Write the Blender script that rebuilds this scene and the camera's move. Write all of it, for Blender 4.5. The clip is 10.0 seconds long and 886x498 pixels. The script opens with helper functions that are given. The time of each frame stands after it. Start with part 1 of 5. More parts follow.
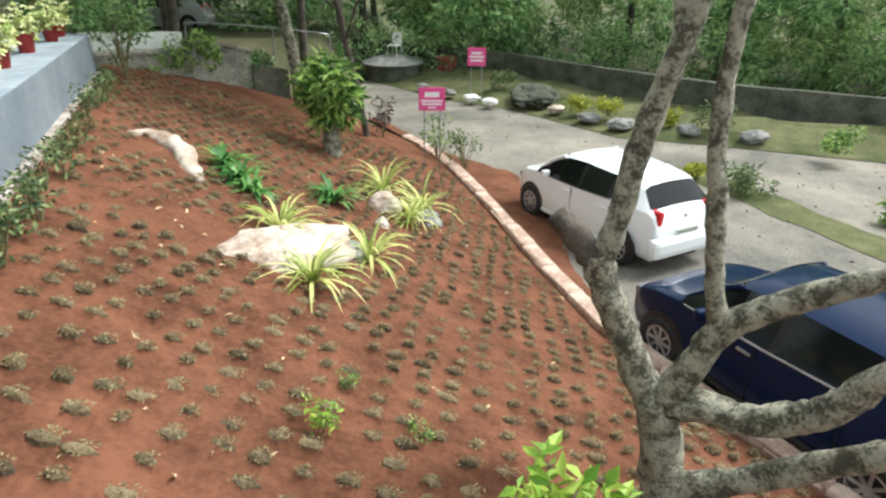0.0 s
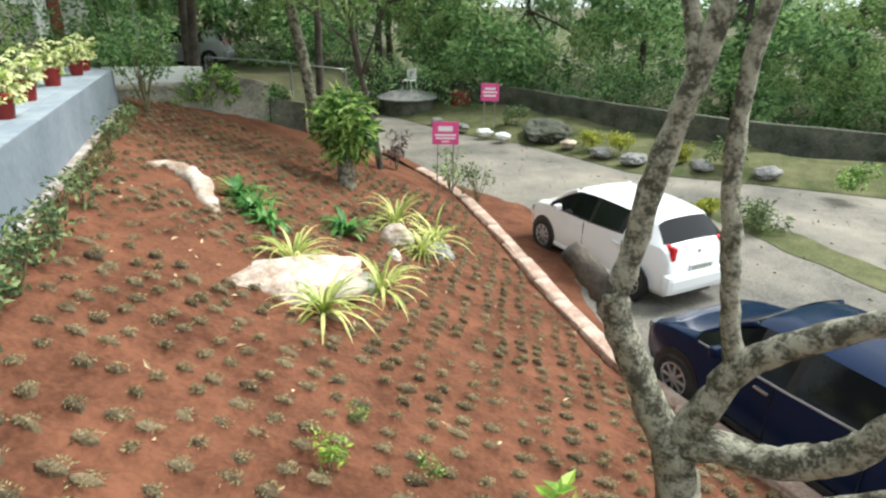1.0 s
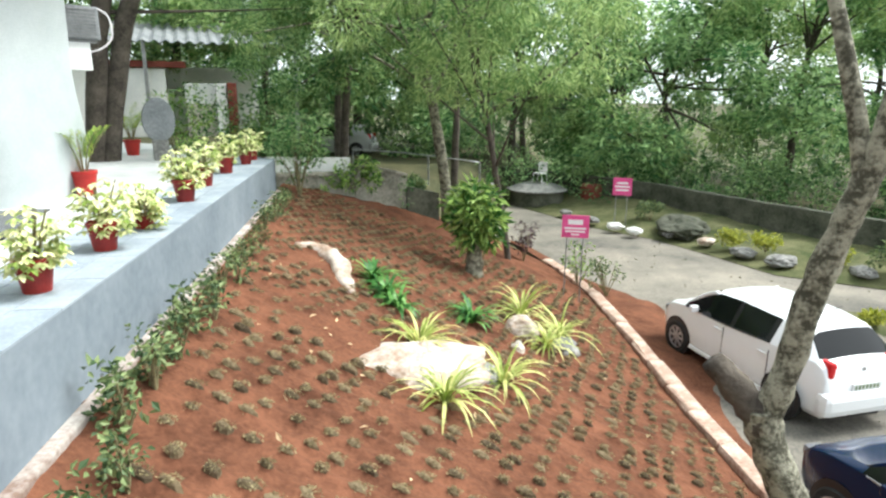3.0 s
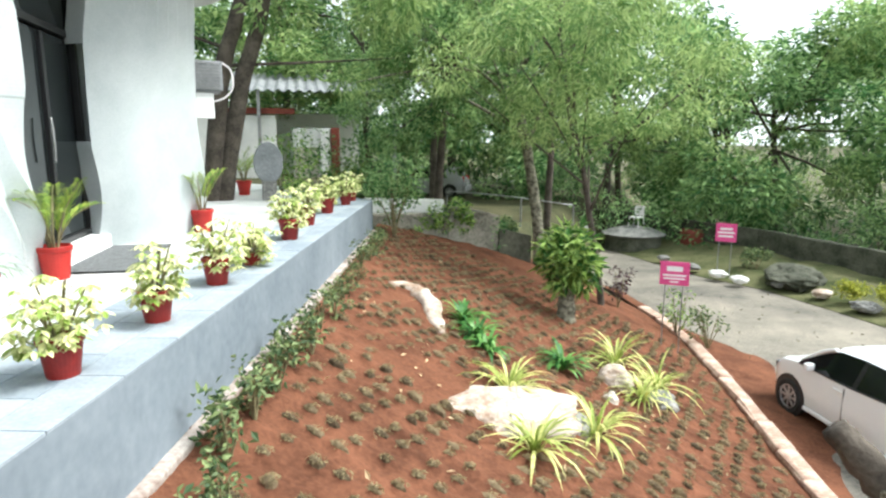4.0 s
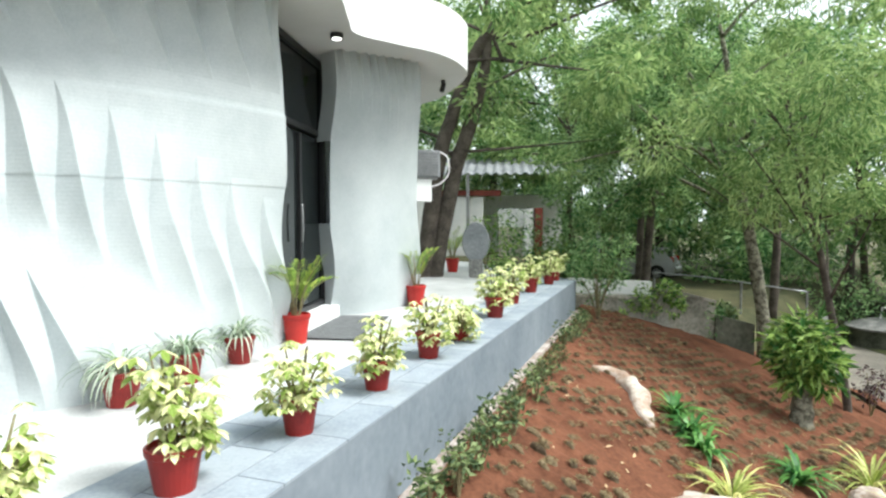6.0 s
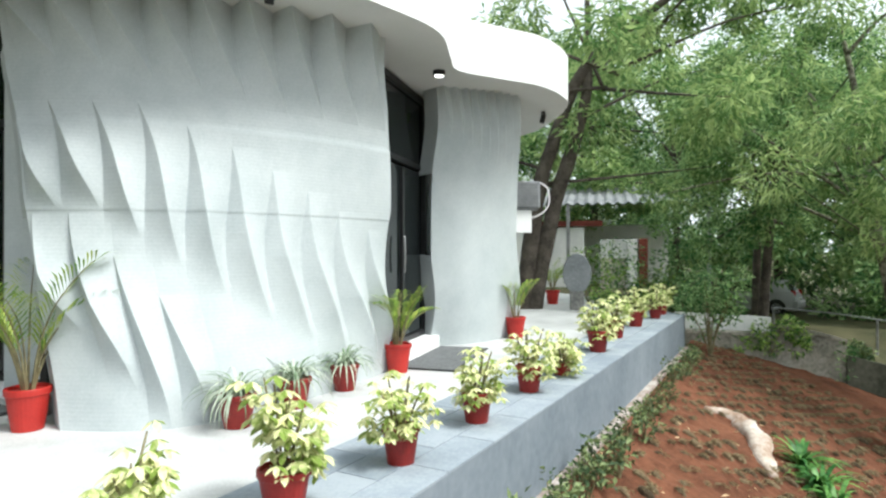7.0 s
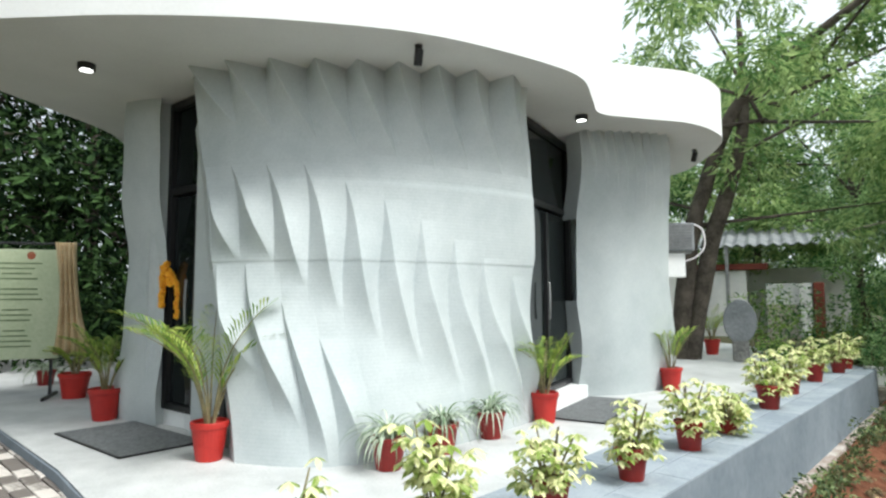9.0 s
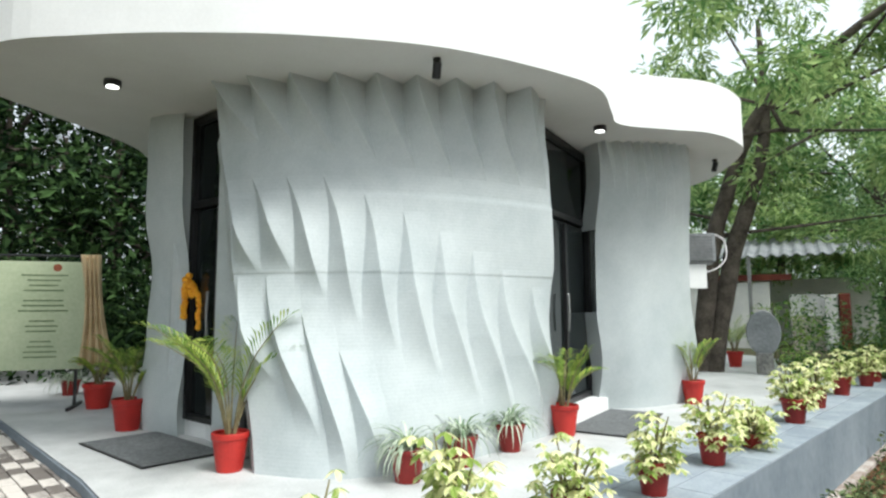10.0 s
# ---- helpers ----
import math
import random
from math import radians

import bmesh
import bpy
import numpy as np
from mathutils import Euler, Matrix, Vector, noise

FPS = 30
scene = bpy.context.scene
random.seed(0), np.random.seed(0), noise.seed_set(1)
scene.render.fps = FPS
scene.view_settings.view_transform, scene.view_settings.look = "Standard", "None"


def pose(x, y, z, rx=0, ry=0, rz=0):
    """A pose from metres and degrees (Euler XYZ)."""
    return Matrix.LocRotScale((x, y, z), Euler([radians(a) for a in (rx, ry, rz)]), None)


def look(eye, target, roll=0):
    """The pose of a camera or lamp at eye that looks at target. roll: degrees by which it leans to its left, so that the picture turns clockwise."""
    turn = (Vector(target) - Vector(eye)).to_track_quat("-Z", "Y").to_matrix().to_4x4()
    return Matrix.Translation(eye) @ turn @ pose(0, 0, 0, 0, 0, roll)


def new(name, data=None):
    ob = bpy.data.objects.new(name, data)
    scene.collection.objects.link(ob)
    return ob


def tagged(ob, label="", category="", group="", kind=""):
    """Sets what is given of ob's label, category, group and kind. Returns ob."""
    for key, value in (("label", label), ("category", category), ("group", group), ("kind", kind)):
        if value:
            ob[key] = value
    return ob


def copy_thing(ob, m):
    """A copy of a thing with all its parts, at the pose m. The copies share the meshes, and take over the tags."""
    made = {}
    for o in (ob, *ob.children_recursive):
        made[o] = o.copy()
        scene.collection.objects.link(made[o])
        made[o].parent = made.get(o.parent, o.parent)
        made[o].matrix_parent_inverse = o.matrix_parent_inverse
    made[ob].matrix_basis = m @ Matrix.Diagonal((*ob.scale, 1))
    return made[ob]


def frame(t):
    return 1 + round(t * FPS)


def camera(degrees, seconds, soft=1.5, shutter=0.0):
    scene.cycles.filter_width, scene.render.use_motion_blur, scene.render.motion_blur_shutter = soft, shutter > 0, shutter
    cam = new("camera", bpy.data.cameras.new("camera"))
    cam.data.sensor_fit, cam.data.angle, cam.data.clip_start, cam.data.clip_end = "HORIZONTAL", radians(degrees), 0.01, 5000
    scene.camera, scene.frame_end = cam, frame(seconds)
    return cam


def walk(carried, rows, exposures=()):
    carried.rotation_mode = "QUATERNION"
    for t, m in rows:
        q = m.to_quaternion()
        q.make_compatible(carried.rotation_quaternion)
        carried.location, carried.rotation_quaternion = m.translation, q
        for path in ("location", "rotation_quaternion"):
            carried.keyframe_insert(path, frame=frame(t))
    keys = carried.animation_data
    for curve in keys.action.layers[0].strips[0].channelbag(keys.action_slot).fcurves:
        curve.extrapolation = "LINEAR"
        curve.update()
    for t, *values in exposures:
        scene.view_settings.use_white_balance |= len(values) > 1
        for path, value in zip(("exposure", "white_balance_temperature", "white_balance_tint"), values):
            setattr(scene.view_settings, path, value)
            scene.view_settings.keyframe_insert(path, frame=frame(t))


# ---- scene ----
cam = camera(72.38, 10.0, soft=2.4)
PATH = [
    (0.0, pose(0.002, 0.001, 1.148, 64.95, -0.42, 0.20)),
    (0.5, pose(0.004, 0.000, 1.143, 66.16, -0.50, 0.51)),
    (1.0, pose(-0.003, 0.002, 1.155, 67.99, -0.59, 1.48)),
    (1.5, pose(-0.008, -0.001, 1.171, 69.95, -0.51, 3.53)),
    (2.0, pose(-0.028, -0.003, 1.179, 72.30, -0.51, 6.48)),
    (2.5, pose(-0.042, -0.007, 1.188, 74.31, -0.45, 9.82)),
    (4.0, pose(-0.075, -0.026, 1.219, 79.98, -0.20, 22.20)),
    (4.5, pose(-0.088, -0.037, 1.228, 82.08, -0.13, 26.98)),
    (5.0, pose(-0.109, -0.045, 1.232, 84.11, -0.10, 31.68)),
    (5.5, pose(-0.122, -0.060, 1.237, 85.77, -0.03, 36.21)),
    (7.0, pose(-0.139, -0.085, 1.251, 90.25, 0.04, 50.23)),
    (7.5, pose(-0.139, -0.094, 1.243, 91.43, 0.12, 54.36)),
    (8.0, pose(-0.130, -0.089, 1.232, 92.88, 0.27, 58.17)),
    (8.5, pose(-0.137, -0.098, 1.236, 94.01, 0.26, 61.25)),
    (9.0, pose(-0.140, -0.106, 1.246, 94.69, 0.23, 63.67)),
    (9.5, pose(-0.136, -0.111, 1.244, 95.51, 0.22, 64.91)),
    (10.0, pose(-0.135, -0.115, 1.250, 95.74, 0.22, 65.37)),
]
walk(cam, PATH, [(0.0, 0.62, 6150, 5), (2.5, 0.8, 6150, 5), (4.5, 0.95, 6150, 6), (5.5, 0.75, 6150, 6), (7.5, 0.38, 6150, 6), (10.0, 0.27, 6150, 6)])
# ---- light ----
world = bpy.data.worlds.new("sky")
scene.world = world
world.use_nodes = True
wn = world.node_tree
sky = wn.nodes.new("ShaderNodeTexSky")
sky.sky_type = "NISHITA"
sky.sun_disc = False
sky.sun_elevation, sky.sun_rotation = radians(55), radians(68)
sky.air_density, sky.dust_density = 1.0, 6.0
pale = wn.nodes.new("ShaderNodeMix")
pale.data_type = "RGBA"
pale.inputs[0].default_value = 0.75
pale.inputs[7].default_value = (9.5, 9.9, 10.0, 1)
wn.links.new(sky.outputs[0], pale.inputs[6])
wn.links.new(pale.outputs[2], wn.nodes["Background"].inputs[0])
wn.nodes["Background"].inputs[1].default_value = 0.12
sun = new("sun", bpy.data.lights.new("sun", "SUN"))
sun.data.energy, sun.data.angle, sun.data.color = 3.4, radians(20), (1.0, 0.97, 0.92)
sun.matrix_world = look((21.5, 8.5, 33), (0, 0, 0))


# ---- materials ----
def mat(name, a, b, scale=6.0, rough=0.8, bump=0.3, fine=60.0, metal=0.0, island=0.0, per_object=0.0, spec=0.4, through_light=0.0, dist=0.02, lo=0.32, hi=0.68):
    m = bpy.data.materials.new(name)
    m.use_nodes = True
    t = m.node_tree
    n, l = t.nodes, t.links
    bsdf = n["Principled BSDF"]
    co = n.new("ShaderNodeTexCoord")
    big, small = n.new("ShaderNodeTexNoise"), n.new("ShaderNodeTexNoise")
    big.inputs["Scale"].default_value, small.inputs["Scale"].default_value = scale, fine
    big.inputs["Detail"].default_value, small.inputs["Detail"].default_value = 5, 6
    big.inputs["Roughness"].default_value = 0.65
    for k in (big, small):
        l.new(co.outputs["Object"], k.inputs["Vector"])
    ramp = n.new("ShaderNodeValToRGB")
    ramp.color_ramp.elements[0].position, ramp.color_ramp.elements[1].position = lo, hi
    ramp.color_ramp.elements[0].color, ramp.color_ramp.elements[1].color = (*a, 1), (*b, 1)
    add = n.new("ShaderNodeMath")
    add.operation = "MULTIPLY_ADD"
    add.inputs[1].default_value, add.inputs[2].default_value = 0.45, -0.22
    l.new(small.outputs[0], add.inputs[0])
    tot = n.new("ShaderNodeMath")
    l.new(big.outputs[0], tot.inputs[0])
    l.new(add.outputs[0], tot.inputs[1])
    fac = tot.outputs[0]
    if island or per_object:
        src = n.new("ShaderNodeNewGeometry").outputs["Random Per Island"] if island else n.new("ShaderNodeObjectInfo").outputs["Random"]
        k = n.new("ShaderNodeMath")
        k.operation = "MULTIPLY_ADD"
        k.inputs[1].default_value, k.inputs[2].default_value = island or per_object, -0.5 * (island or per_object)
        l.new(src, k.inputs[0])
        s2 = n.new("ShaderNodeMath")
        l.new(fac, s2.inputs[0])
        l.new(k.outputs[0], s2.inputs[1])
        fac = s2.outputs[0]
    l.new(fac, ramp.inputs[0])
    l.new(ramp.outputs[0], bsdf.inputs["Base Color"])
    bsdf.inputs["Roughness"].default_value, bsdf.inputs["Metallic"].default_value = rough, metal
    bsdf.inputs["Specular IOR Level"].default_value = spec
    if bump:
        bp = n.new("ShaderNodeBump")
        bp.inputs["Strength"].default_value, bp.inputs["Distance"].default_value = bump, dist
        l.new(tot.outputs[0], bp.inputs["Height"])
        l.new(bp.outputs[0], bsdf.inputs["Normal"])
    if through_light:
        tr, mx = n.new("ShaderNodeBsdfTranslucent"), n.new("ShaderNodeMixShader")
        mx.inputs[0].default_value = through_light
        l.new(ramp.outputs[0], tr.inputs[0])
        l.new(bsdf.outputs[0], mx.inputs[1])
        l.new(tr.outputs[0], mx.inputs[2])
        l.new(mx.outputs[0], n["Material Output"].inputs[0])
    return m


SOIL = mat("red_soil", (0.072, 0.029, 0.016), (0.185, 0.077, 0.043), 1.6, 0.95, 0.9, 24, spec=0.15, dist=0.03)
DIRT = mat("forest_floor", (0.045, 0.052, 0.026), (0.12, 0.11, 0.06), 0.5, 0.95, 0.5, 9, spec=0.15)
ASPHALT = mat("worn_asphalt", (0.095, 0.09, 0.08), (0.28, 0.25, 0.205), 0.4, 0.9, 0.35, 30, spec=0.25)
VERGE = mat("dry_grass_verge", (0.05, 0.065, 0.025), (0.15, 0.145, 0.075), 1.2, 0.95, 0.8, 25, spec=0.1)
KERB = mat("pinkish_kerb_concrete", (0.25, 0.14, 0.095), (0.56, 0.43, 0.35), 2.2, 0.95, 0.7, 22)
PLINTH = mat("blue_grey_paint", (0.15, 0.18, 0.21), (0.23, 0.265, 0.3), 0.9, 0.75, 0.06, 14)
FLOORTILE = mat("pale_floor", (0.44, 0.45, 0.445), (0.6, 0.605, 0.6), 2.0, 0.7, 0.1, 50)
BORDER = mat("blue_grey_paving", (0.22, 0.26, 0.3), (0.34, 0.38, 0.42), 2.2, 0.8, 0.15, 45, per_object=0.3)
PAVER = mat("worn_paver", (0.16, 0.14, 0.125), (0.62, 0.57, 0.52), 3.0, 0.9, 0.4, 40, per_object=1.1)
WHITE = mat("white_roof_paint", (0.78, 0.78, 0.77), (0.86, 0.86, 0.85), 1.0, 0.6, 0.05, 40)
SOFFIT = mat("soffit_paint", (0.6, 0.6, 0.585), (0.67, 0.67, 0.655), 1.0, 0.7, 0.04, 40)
PRINTED = mat("printed_concrete_paint", (0.42, 0.46, 0.465), (0.515, 0.55, 0.55), 1.6, 0.85, 0.1, 50)
ROCK = mat("pale_boulder", (0.3, 0.2, 0.14), (0.62, 0.56, 0.49), 2.6, 0.95, 0.6, 22, dist=0.03)
DARKROCK = mat("grey_boulder", (0.13, 0.13, 0.125), (0.32, 0.31, 0.29), 3.0, 0.95, 0.9, 24, dist=0.05)
BARK = mat("lichen_bark", (0.06, 0.056, 0.038), (0.31, 0.295, 0.225), 9.0, 0.95, 0.8, 48, dist=0.02, lo=0.41, hi=0.6)
DARKBARK = mat("dark_bark", (0.035, 0.028, 0.022), (0.12, 0.1, 0.08), 4.0, 0.95, 0.9, 30, dist=0.03)
POT = mat("red_plastic_pot", (0.3, 0.013, 0.01), (0.44, 0.025, 0.018), 3.0, 0.45, 0.03, 60, per_object=0.4)
POTDARK = mat("dull_red_pot", (0.17, 0.011, 0.009), (0.28, 0.02, 0.015), 3.0, 0.5, 0.03, 60, per_object=0.4)
POTSOIL = mat("potting_soil", (0.02, 0.013, 0.008), (0.06, 0.04, 0.025), 30, 0.95, 0.8, 90)
VARIEG = mat("variegated_leaf", (0.24, 0.34, 0.06), (0.88, 0.86, 0.48), 18.0, 0.5, 0.1, 40, island=0.5, through_light=0.3)
PALM = mat("palm_leaf", (0.12, 0.24, 0.03), (0.42, 0.5, 0.1), 6.0, 0.5, 0.1, 40, island=0.6, through_light=0.3)
STRIPED = mat("striped_blade", (0.28, 0.36, 0.07), (0.75, 0.74, 0.3), 8.0, 0.5, 0.1, 40, island=0.6, through_light=0.3)
SPIDER = mat("grey_green_blade", (0.16, 0.24, 0.13), (0.62, 0.68, 0.55), 12.0, 0.5, 0.1, 40, island=0.7, through_light=0.25)
LILY = mat("green_blade", (0.035, 0.14, 0.03), (0.18, 0.38, 0.09), 5.0, 0.45, 0.1, 40, island=0.6, through_light=0.25)
SHRUB = mat("shrub_leaf", (0.04, 0.13, 0.02), (0.34, 0.48, 0.12), 5.0, 0.5, 0.1, 40, island=0.7, through_light=0.25)
HEDGE = mat("small_dull_leaf", (0.045, 0.085, 0.03), (0.22, 0.28, 0.11), 6.0, 0.6, 0.1, 40, island=0.7, through_light=0.2)
BRIGHT = mat("bright_leaf", (0.14, 0.3, 0.03), (0.42, 0.55, 0.09), 6.0, 0.5, 0.1, 40, island=0.6, through_light=0.3)
HEART = mat("matted_roots", (0.07, 0.05, 0.028), (0.2, 0.15, 0.085), 9.0, 0.95, 0.8, 60, island=0.5)
TUFT = mat("grass_plug", (0.13, 0.1, 0.045), (0.32, 0.27, 0.14), 7.0, 0.8, 0.1, 50, island=0.6)
FEATHER = mat("feathery_leaf", (0.12, 0.23, 0.07), (0.46, 0.58, 0.24), 0.5, 0.6, 0.0, 6, island=0.4, through_light=0.5, lo=0.36, hi=0.66)
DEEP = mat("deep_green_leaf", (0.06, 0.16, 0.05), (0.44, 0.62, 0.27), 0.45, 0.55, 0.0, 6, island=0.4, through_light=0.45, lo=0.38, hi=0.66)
# shade of the wood beyond the pavilion, put into the leaf colour
SHADELEAF = mat("shade_darkened_leaf", (0.006, 0.02, 0.006), (0.06, 0.115, 0.035), 0.4, 0.7, 0.0, 6, island=0.6, through_light=0.15, spec=0.15, lo=0.4, hi=0.72)
YELLOWLEAF = mat("yellow_leaf", (0.2, 0.24, 0.03), (0.5, 0.5, 0.07), 5.0, 0.5, 0.1, 40, island=0.5, through_light=0.3)
BURGUNDY = mat("burgundy_leaf", (0.03, 0.015, 0.02), (0.09, 0.04, 0.045), 5.0, 0.5, 0.1, 40, island=0.5)
STEM = mat("green_brown_stem", (0.12, 0.1, 0.05), (0.28, 0.25, 0.13), 12.0, 0.8, 0.2, 60)
OLDWALL = mat("mossy_plaster", (0.1, 0.1, 0.075), (0.42, 0.39, 0.33), 1.3, 0.95, 0.5, 14)
MOSSY = mat("dark_moss_wall", (0.03, 0.035, 0.022), (0.12, 0.12, 0.09), 1.5, 0.95, 0.5, 14)
PALEWALL = mat("pale_plaster", (0.7, 0.7, 0.68), (0.84, 0.83, 0.8), 1.0, 0.85, 0.1, 20)
PINK = mat("pink_sign_paint", (0.62, 0.06, 0.22), (0.74, 0.1, 0.3), 3.0, 0.5, 0.02, 40)
SIGNWHITE = mat("sign_white", (0.75, 0.7, 0.72), (0.85, 0.82, 0.83), 3.0, 0.6, 0.0, 40)
STEEL = mat("grey_steel", (0.2, 0.2, 0.2), (0.36, 0.36, 0.36), 5.0, 0.5, 0.05, 60, metal=0.6)
BLACK = mat("black_metal", (0.008, 0.008, 0.009), (0.02, 0.02, 0.021), 5.0, 0.4, 0.02, 60)
MATTING = mat("dark_doormat", (0.12, 0.127, 0.13), (0.23, 0.24, 0.245), 30.0, 0.95, 0.9, 160, spec=0.1)
BOARD = mat("pale_green_board", (0.36, 0.42, 0.27), (0.48, 0.53, 0.36), 1.0, 0.6, 0.02, 30)
INK = mat("faded_green_ink", (0.12, 0.17, 0.09), (0.2, 0.25, 0.14), 5.0, 0.7, 0.0, 40)
EMBLEM = mat("brown_emblem", (0.2, 0.06, 0.03), (0.32, 0.1, 0.05), 5.0, 0.7, 0.0, 40)
CLOTH = mat("cream_cloth", (0.5, 0.36, 0.2), (0.74, 0.58, 0.36), 3.0, 0.9, 0.3, 60, through_light=0.15)
MARIGOLD = mat("marigold_petals", (0.75, 0.26, 0.01), (0.95, 0.5, 0.03), 20.0, 0.7, 0.6, 80)
CREAMPAINT = mat("warm_concrete", (0.4, 0.36, 0.3), (0.6, 0.55, 0.47), 2.0, 0.9, 0.3, 30)
MORTAR = mat("old_mortar", (0.2, 0.13, 0.1), (0.5, 0.46, 0.42), 3.0, 0.95, 0.6, 25)
RUST = mat("rust_red_paint", (0.14, 0.03, 0.02), (0.24, 0.06, 0.04), 2.0, 0.8, 0.2, 30)
SHEET = mat("corrugated_sheet", (0.14, 0.15, 0.16), (0.28, 0.29, 0.3), 1.5, 0.6, 0.1, 20)
CARWHITE = mat("white_car_paint", (0.78, 0.79, 0.8), (0.83, 0.84, 0.85), 1.0, 0.18, 0.0, 40, spec=0.6)
CARBLUE = mat("navy_car_paint", (0.003, 0.011, 0.036), (0.005, 0.016, 0.05), 1.0, 0.16, 0.0, 40, spec=0.2)
CARGREY = mat("silver_car_paint", (0.4, 0.4, 0.41), (0.48, 0.48, 0.49), 1.0, 0.25, 0.0, 40, spec=0.6)
CARGLASS = mat("tinted_car_glass", (0.004, 0.005, 0.006), (0.01, 0.011, 0.012), 1.0, 0.08, 0.0, 40, spec=0.35)
TYRE = mat("tyre_rubber", (0.012, 0.012, 0.012), (0.03, 0.03, 0.03), 9.0, 0.9, 0.3, 60)
RIM = mat("alloy_rim", (0.35, 0.35, 0.36), (0.55, 0.55, 0.56), 5.0, 0.35, 0.0, 60, metal=0.8)
TAIL = mat("red_lamp_plastic", (0.42, 0.008, 0.012), (0.55, 0.015, 0.02), 5.0, 0.2, 0.0, 60)
PLATE = mat("pale_plate", (0.6, 0.6, 0.6), (0.7, 0.7, 0.7), 5.0, 0.5, 0.0, 60)
LENS = mat("clear_lamp_plastic", (0.12, 0.12, 0.13), (0.22, 0.22, 0.23), 5.0, 0.1, 0.0, 60)
DOORGLASS = mat("dark_door_glass", (0.008, 0.01, 0.011), (0.016, 0.02, 0.02), 1.0, 0.04, 0.0, 40, spec=0.35)
LAMPGLOW = bpy.data.materials.new("lit_lamp_lens")
LAMPGLOW.use_nodes = True
LAMPGLOW.node_tree.nodes["Principled BSDF"].inputs["Emission Color"].default_value = (1, 0.97, 0.9, 1)
LAMPGLOW.node_tree.nodes["Principled BSDF"].inputs["Emission Strength"].default_value = 3.0


def layered(m, spacing):
    """Adds the fine level courses of printed concrete to the relief of m."""
    n, l = m.node_tree.nodes, m.node_tree.links
    w = n.new("ShaderNodeTexWave")
    w.bands_direction, w.wave_profile = "Z", "SIN"
    w.inputs["Scale"].default_value, w.inputs["Distortion"].default_value = 0.314 / spacing, 0.6
    l.new(n["Texture Coordinate"].outputs["Object"], w.inputs["Vector"])
    bp = n.new("ShaderNodeBump")
    bp.inputs["Strength"].default_value, bp.inputs["Distance"].default_value = 0.05, 0.008
    l.new(w.outputs[1], bp.inputs["Height"])
    l.new(n["Bump"].outputs[0], bp.inputs["Normal"])
    l.new(bp.outputs[0], n["Principled BSDF"].inputs["Normal"])


layered(PRINTED, 0.03)


# ---- mesh tools ----
def part(name, bm, material, parent=None, label="", smooth=False):
    me = bpy.data.meshes.new(name)
    bm.to_mesh(me)
    bm.free()
    me.materials.append(material)
    if smooth:
        me.polygons.foreach_set("use_smooth", [True] * len(me.polygons))
    ob = new(name, me)
    ob.parent = parent
    if label:
        ob["label"] = label
    return ob


def raw(name, verts, faces, material, parent=None, label="", smooth=False):
    me = bpy.data.meshes.new(name)
    me.from_pydata([tuple(v) for v in verts], [], [tuple(f) for f in faces])
    me.materials.append(material)
    if smooth:
        me.polygons.foreach_set("use_smooth", [True] * len(me.polygons))
    ob = new(name, me)
    ob.parent = parent
    if label:
        ob["label"] = label
    return ob


def thing(name, m, label, category, group="", kind=""):
    ob = new(name)
    ob.matrix_basis = m
    ob.empty_display_size = 0.1
    return tagged(ob, label, category, group, kind)


def box(bm, c, s, m=None, bevel=0.0):
    """A box of size s round c, bevelled, in bm."""
    mm = (m or Matrix()) @ Matrix.Translation(c) @ Matrix.Diagonal((*s, 1))
    vs = bmesh.ops.create_cube(bm, size=1, matrix=mm)["verts"]
    if bevel:
        es = list({e for v in vs for e in v.link_edges})
        bmesh.ops.bevel(bm, geom=es, offset=bevel, segments=2, affect="EDGES", profile=0.6)
    return bm


def lathe(bm, profile, sides=24, m=None):
    """Turns (radius, z) pairs round z."""
    m = m or Matrix()
    rings = []
    for r, z in profile:
        rings.append([bm.verts.new(m @ Vector((r * math.cos(2 * math.pi * i / sides), r * math.sin(2 * math.pi * i / sides), z))) for i in range(sides)])
    for a, b in zip(rings, rings[1:]):
        for i in range(sides):
            j = (i + 1) % sides
            bm.faces.new((a[i], a[j], b[j], b[i]))
    bm.faces.new(rings[0][::-1])
    bm.faces.new(rings[-1])
    return bm


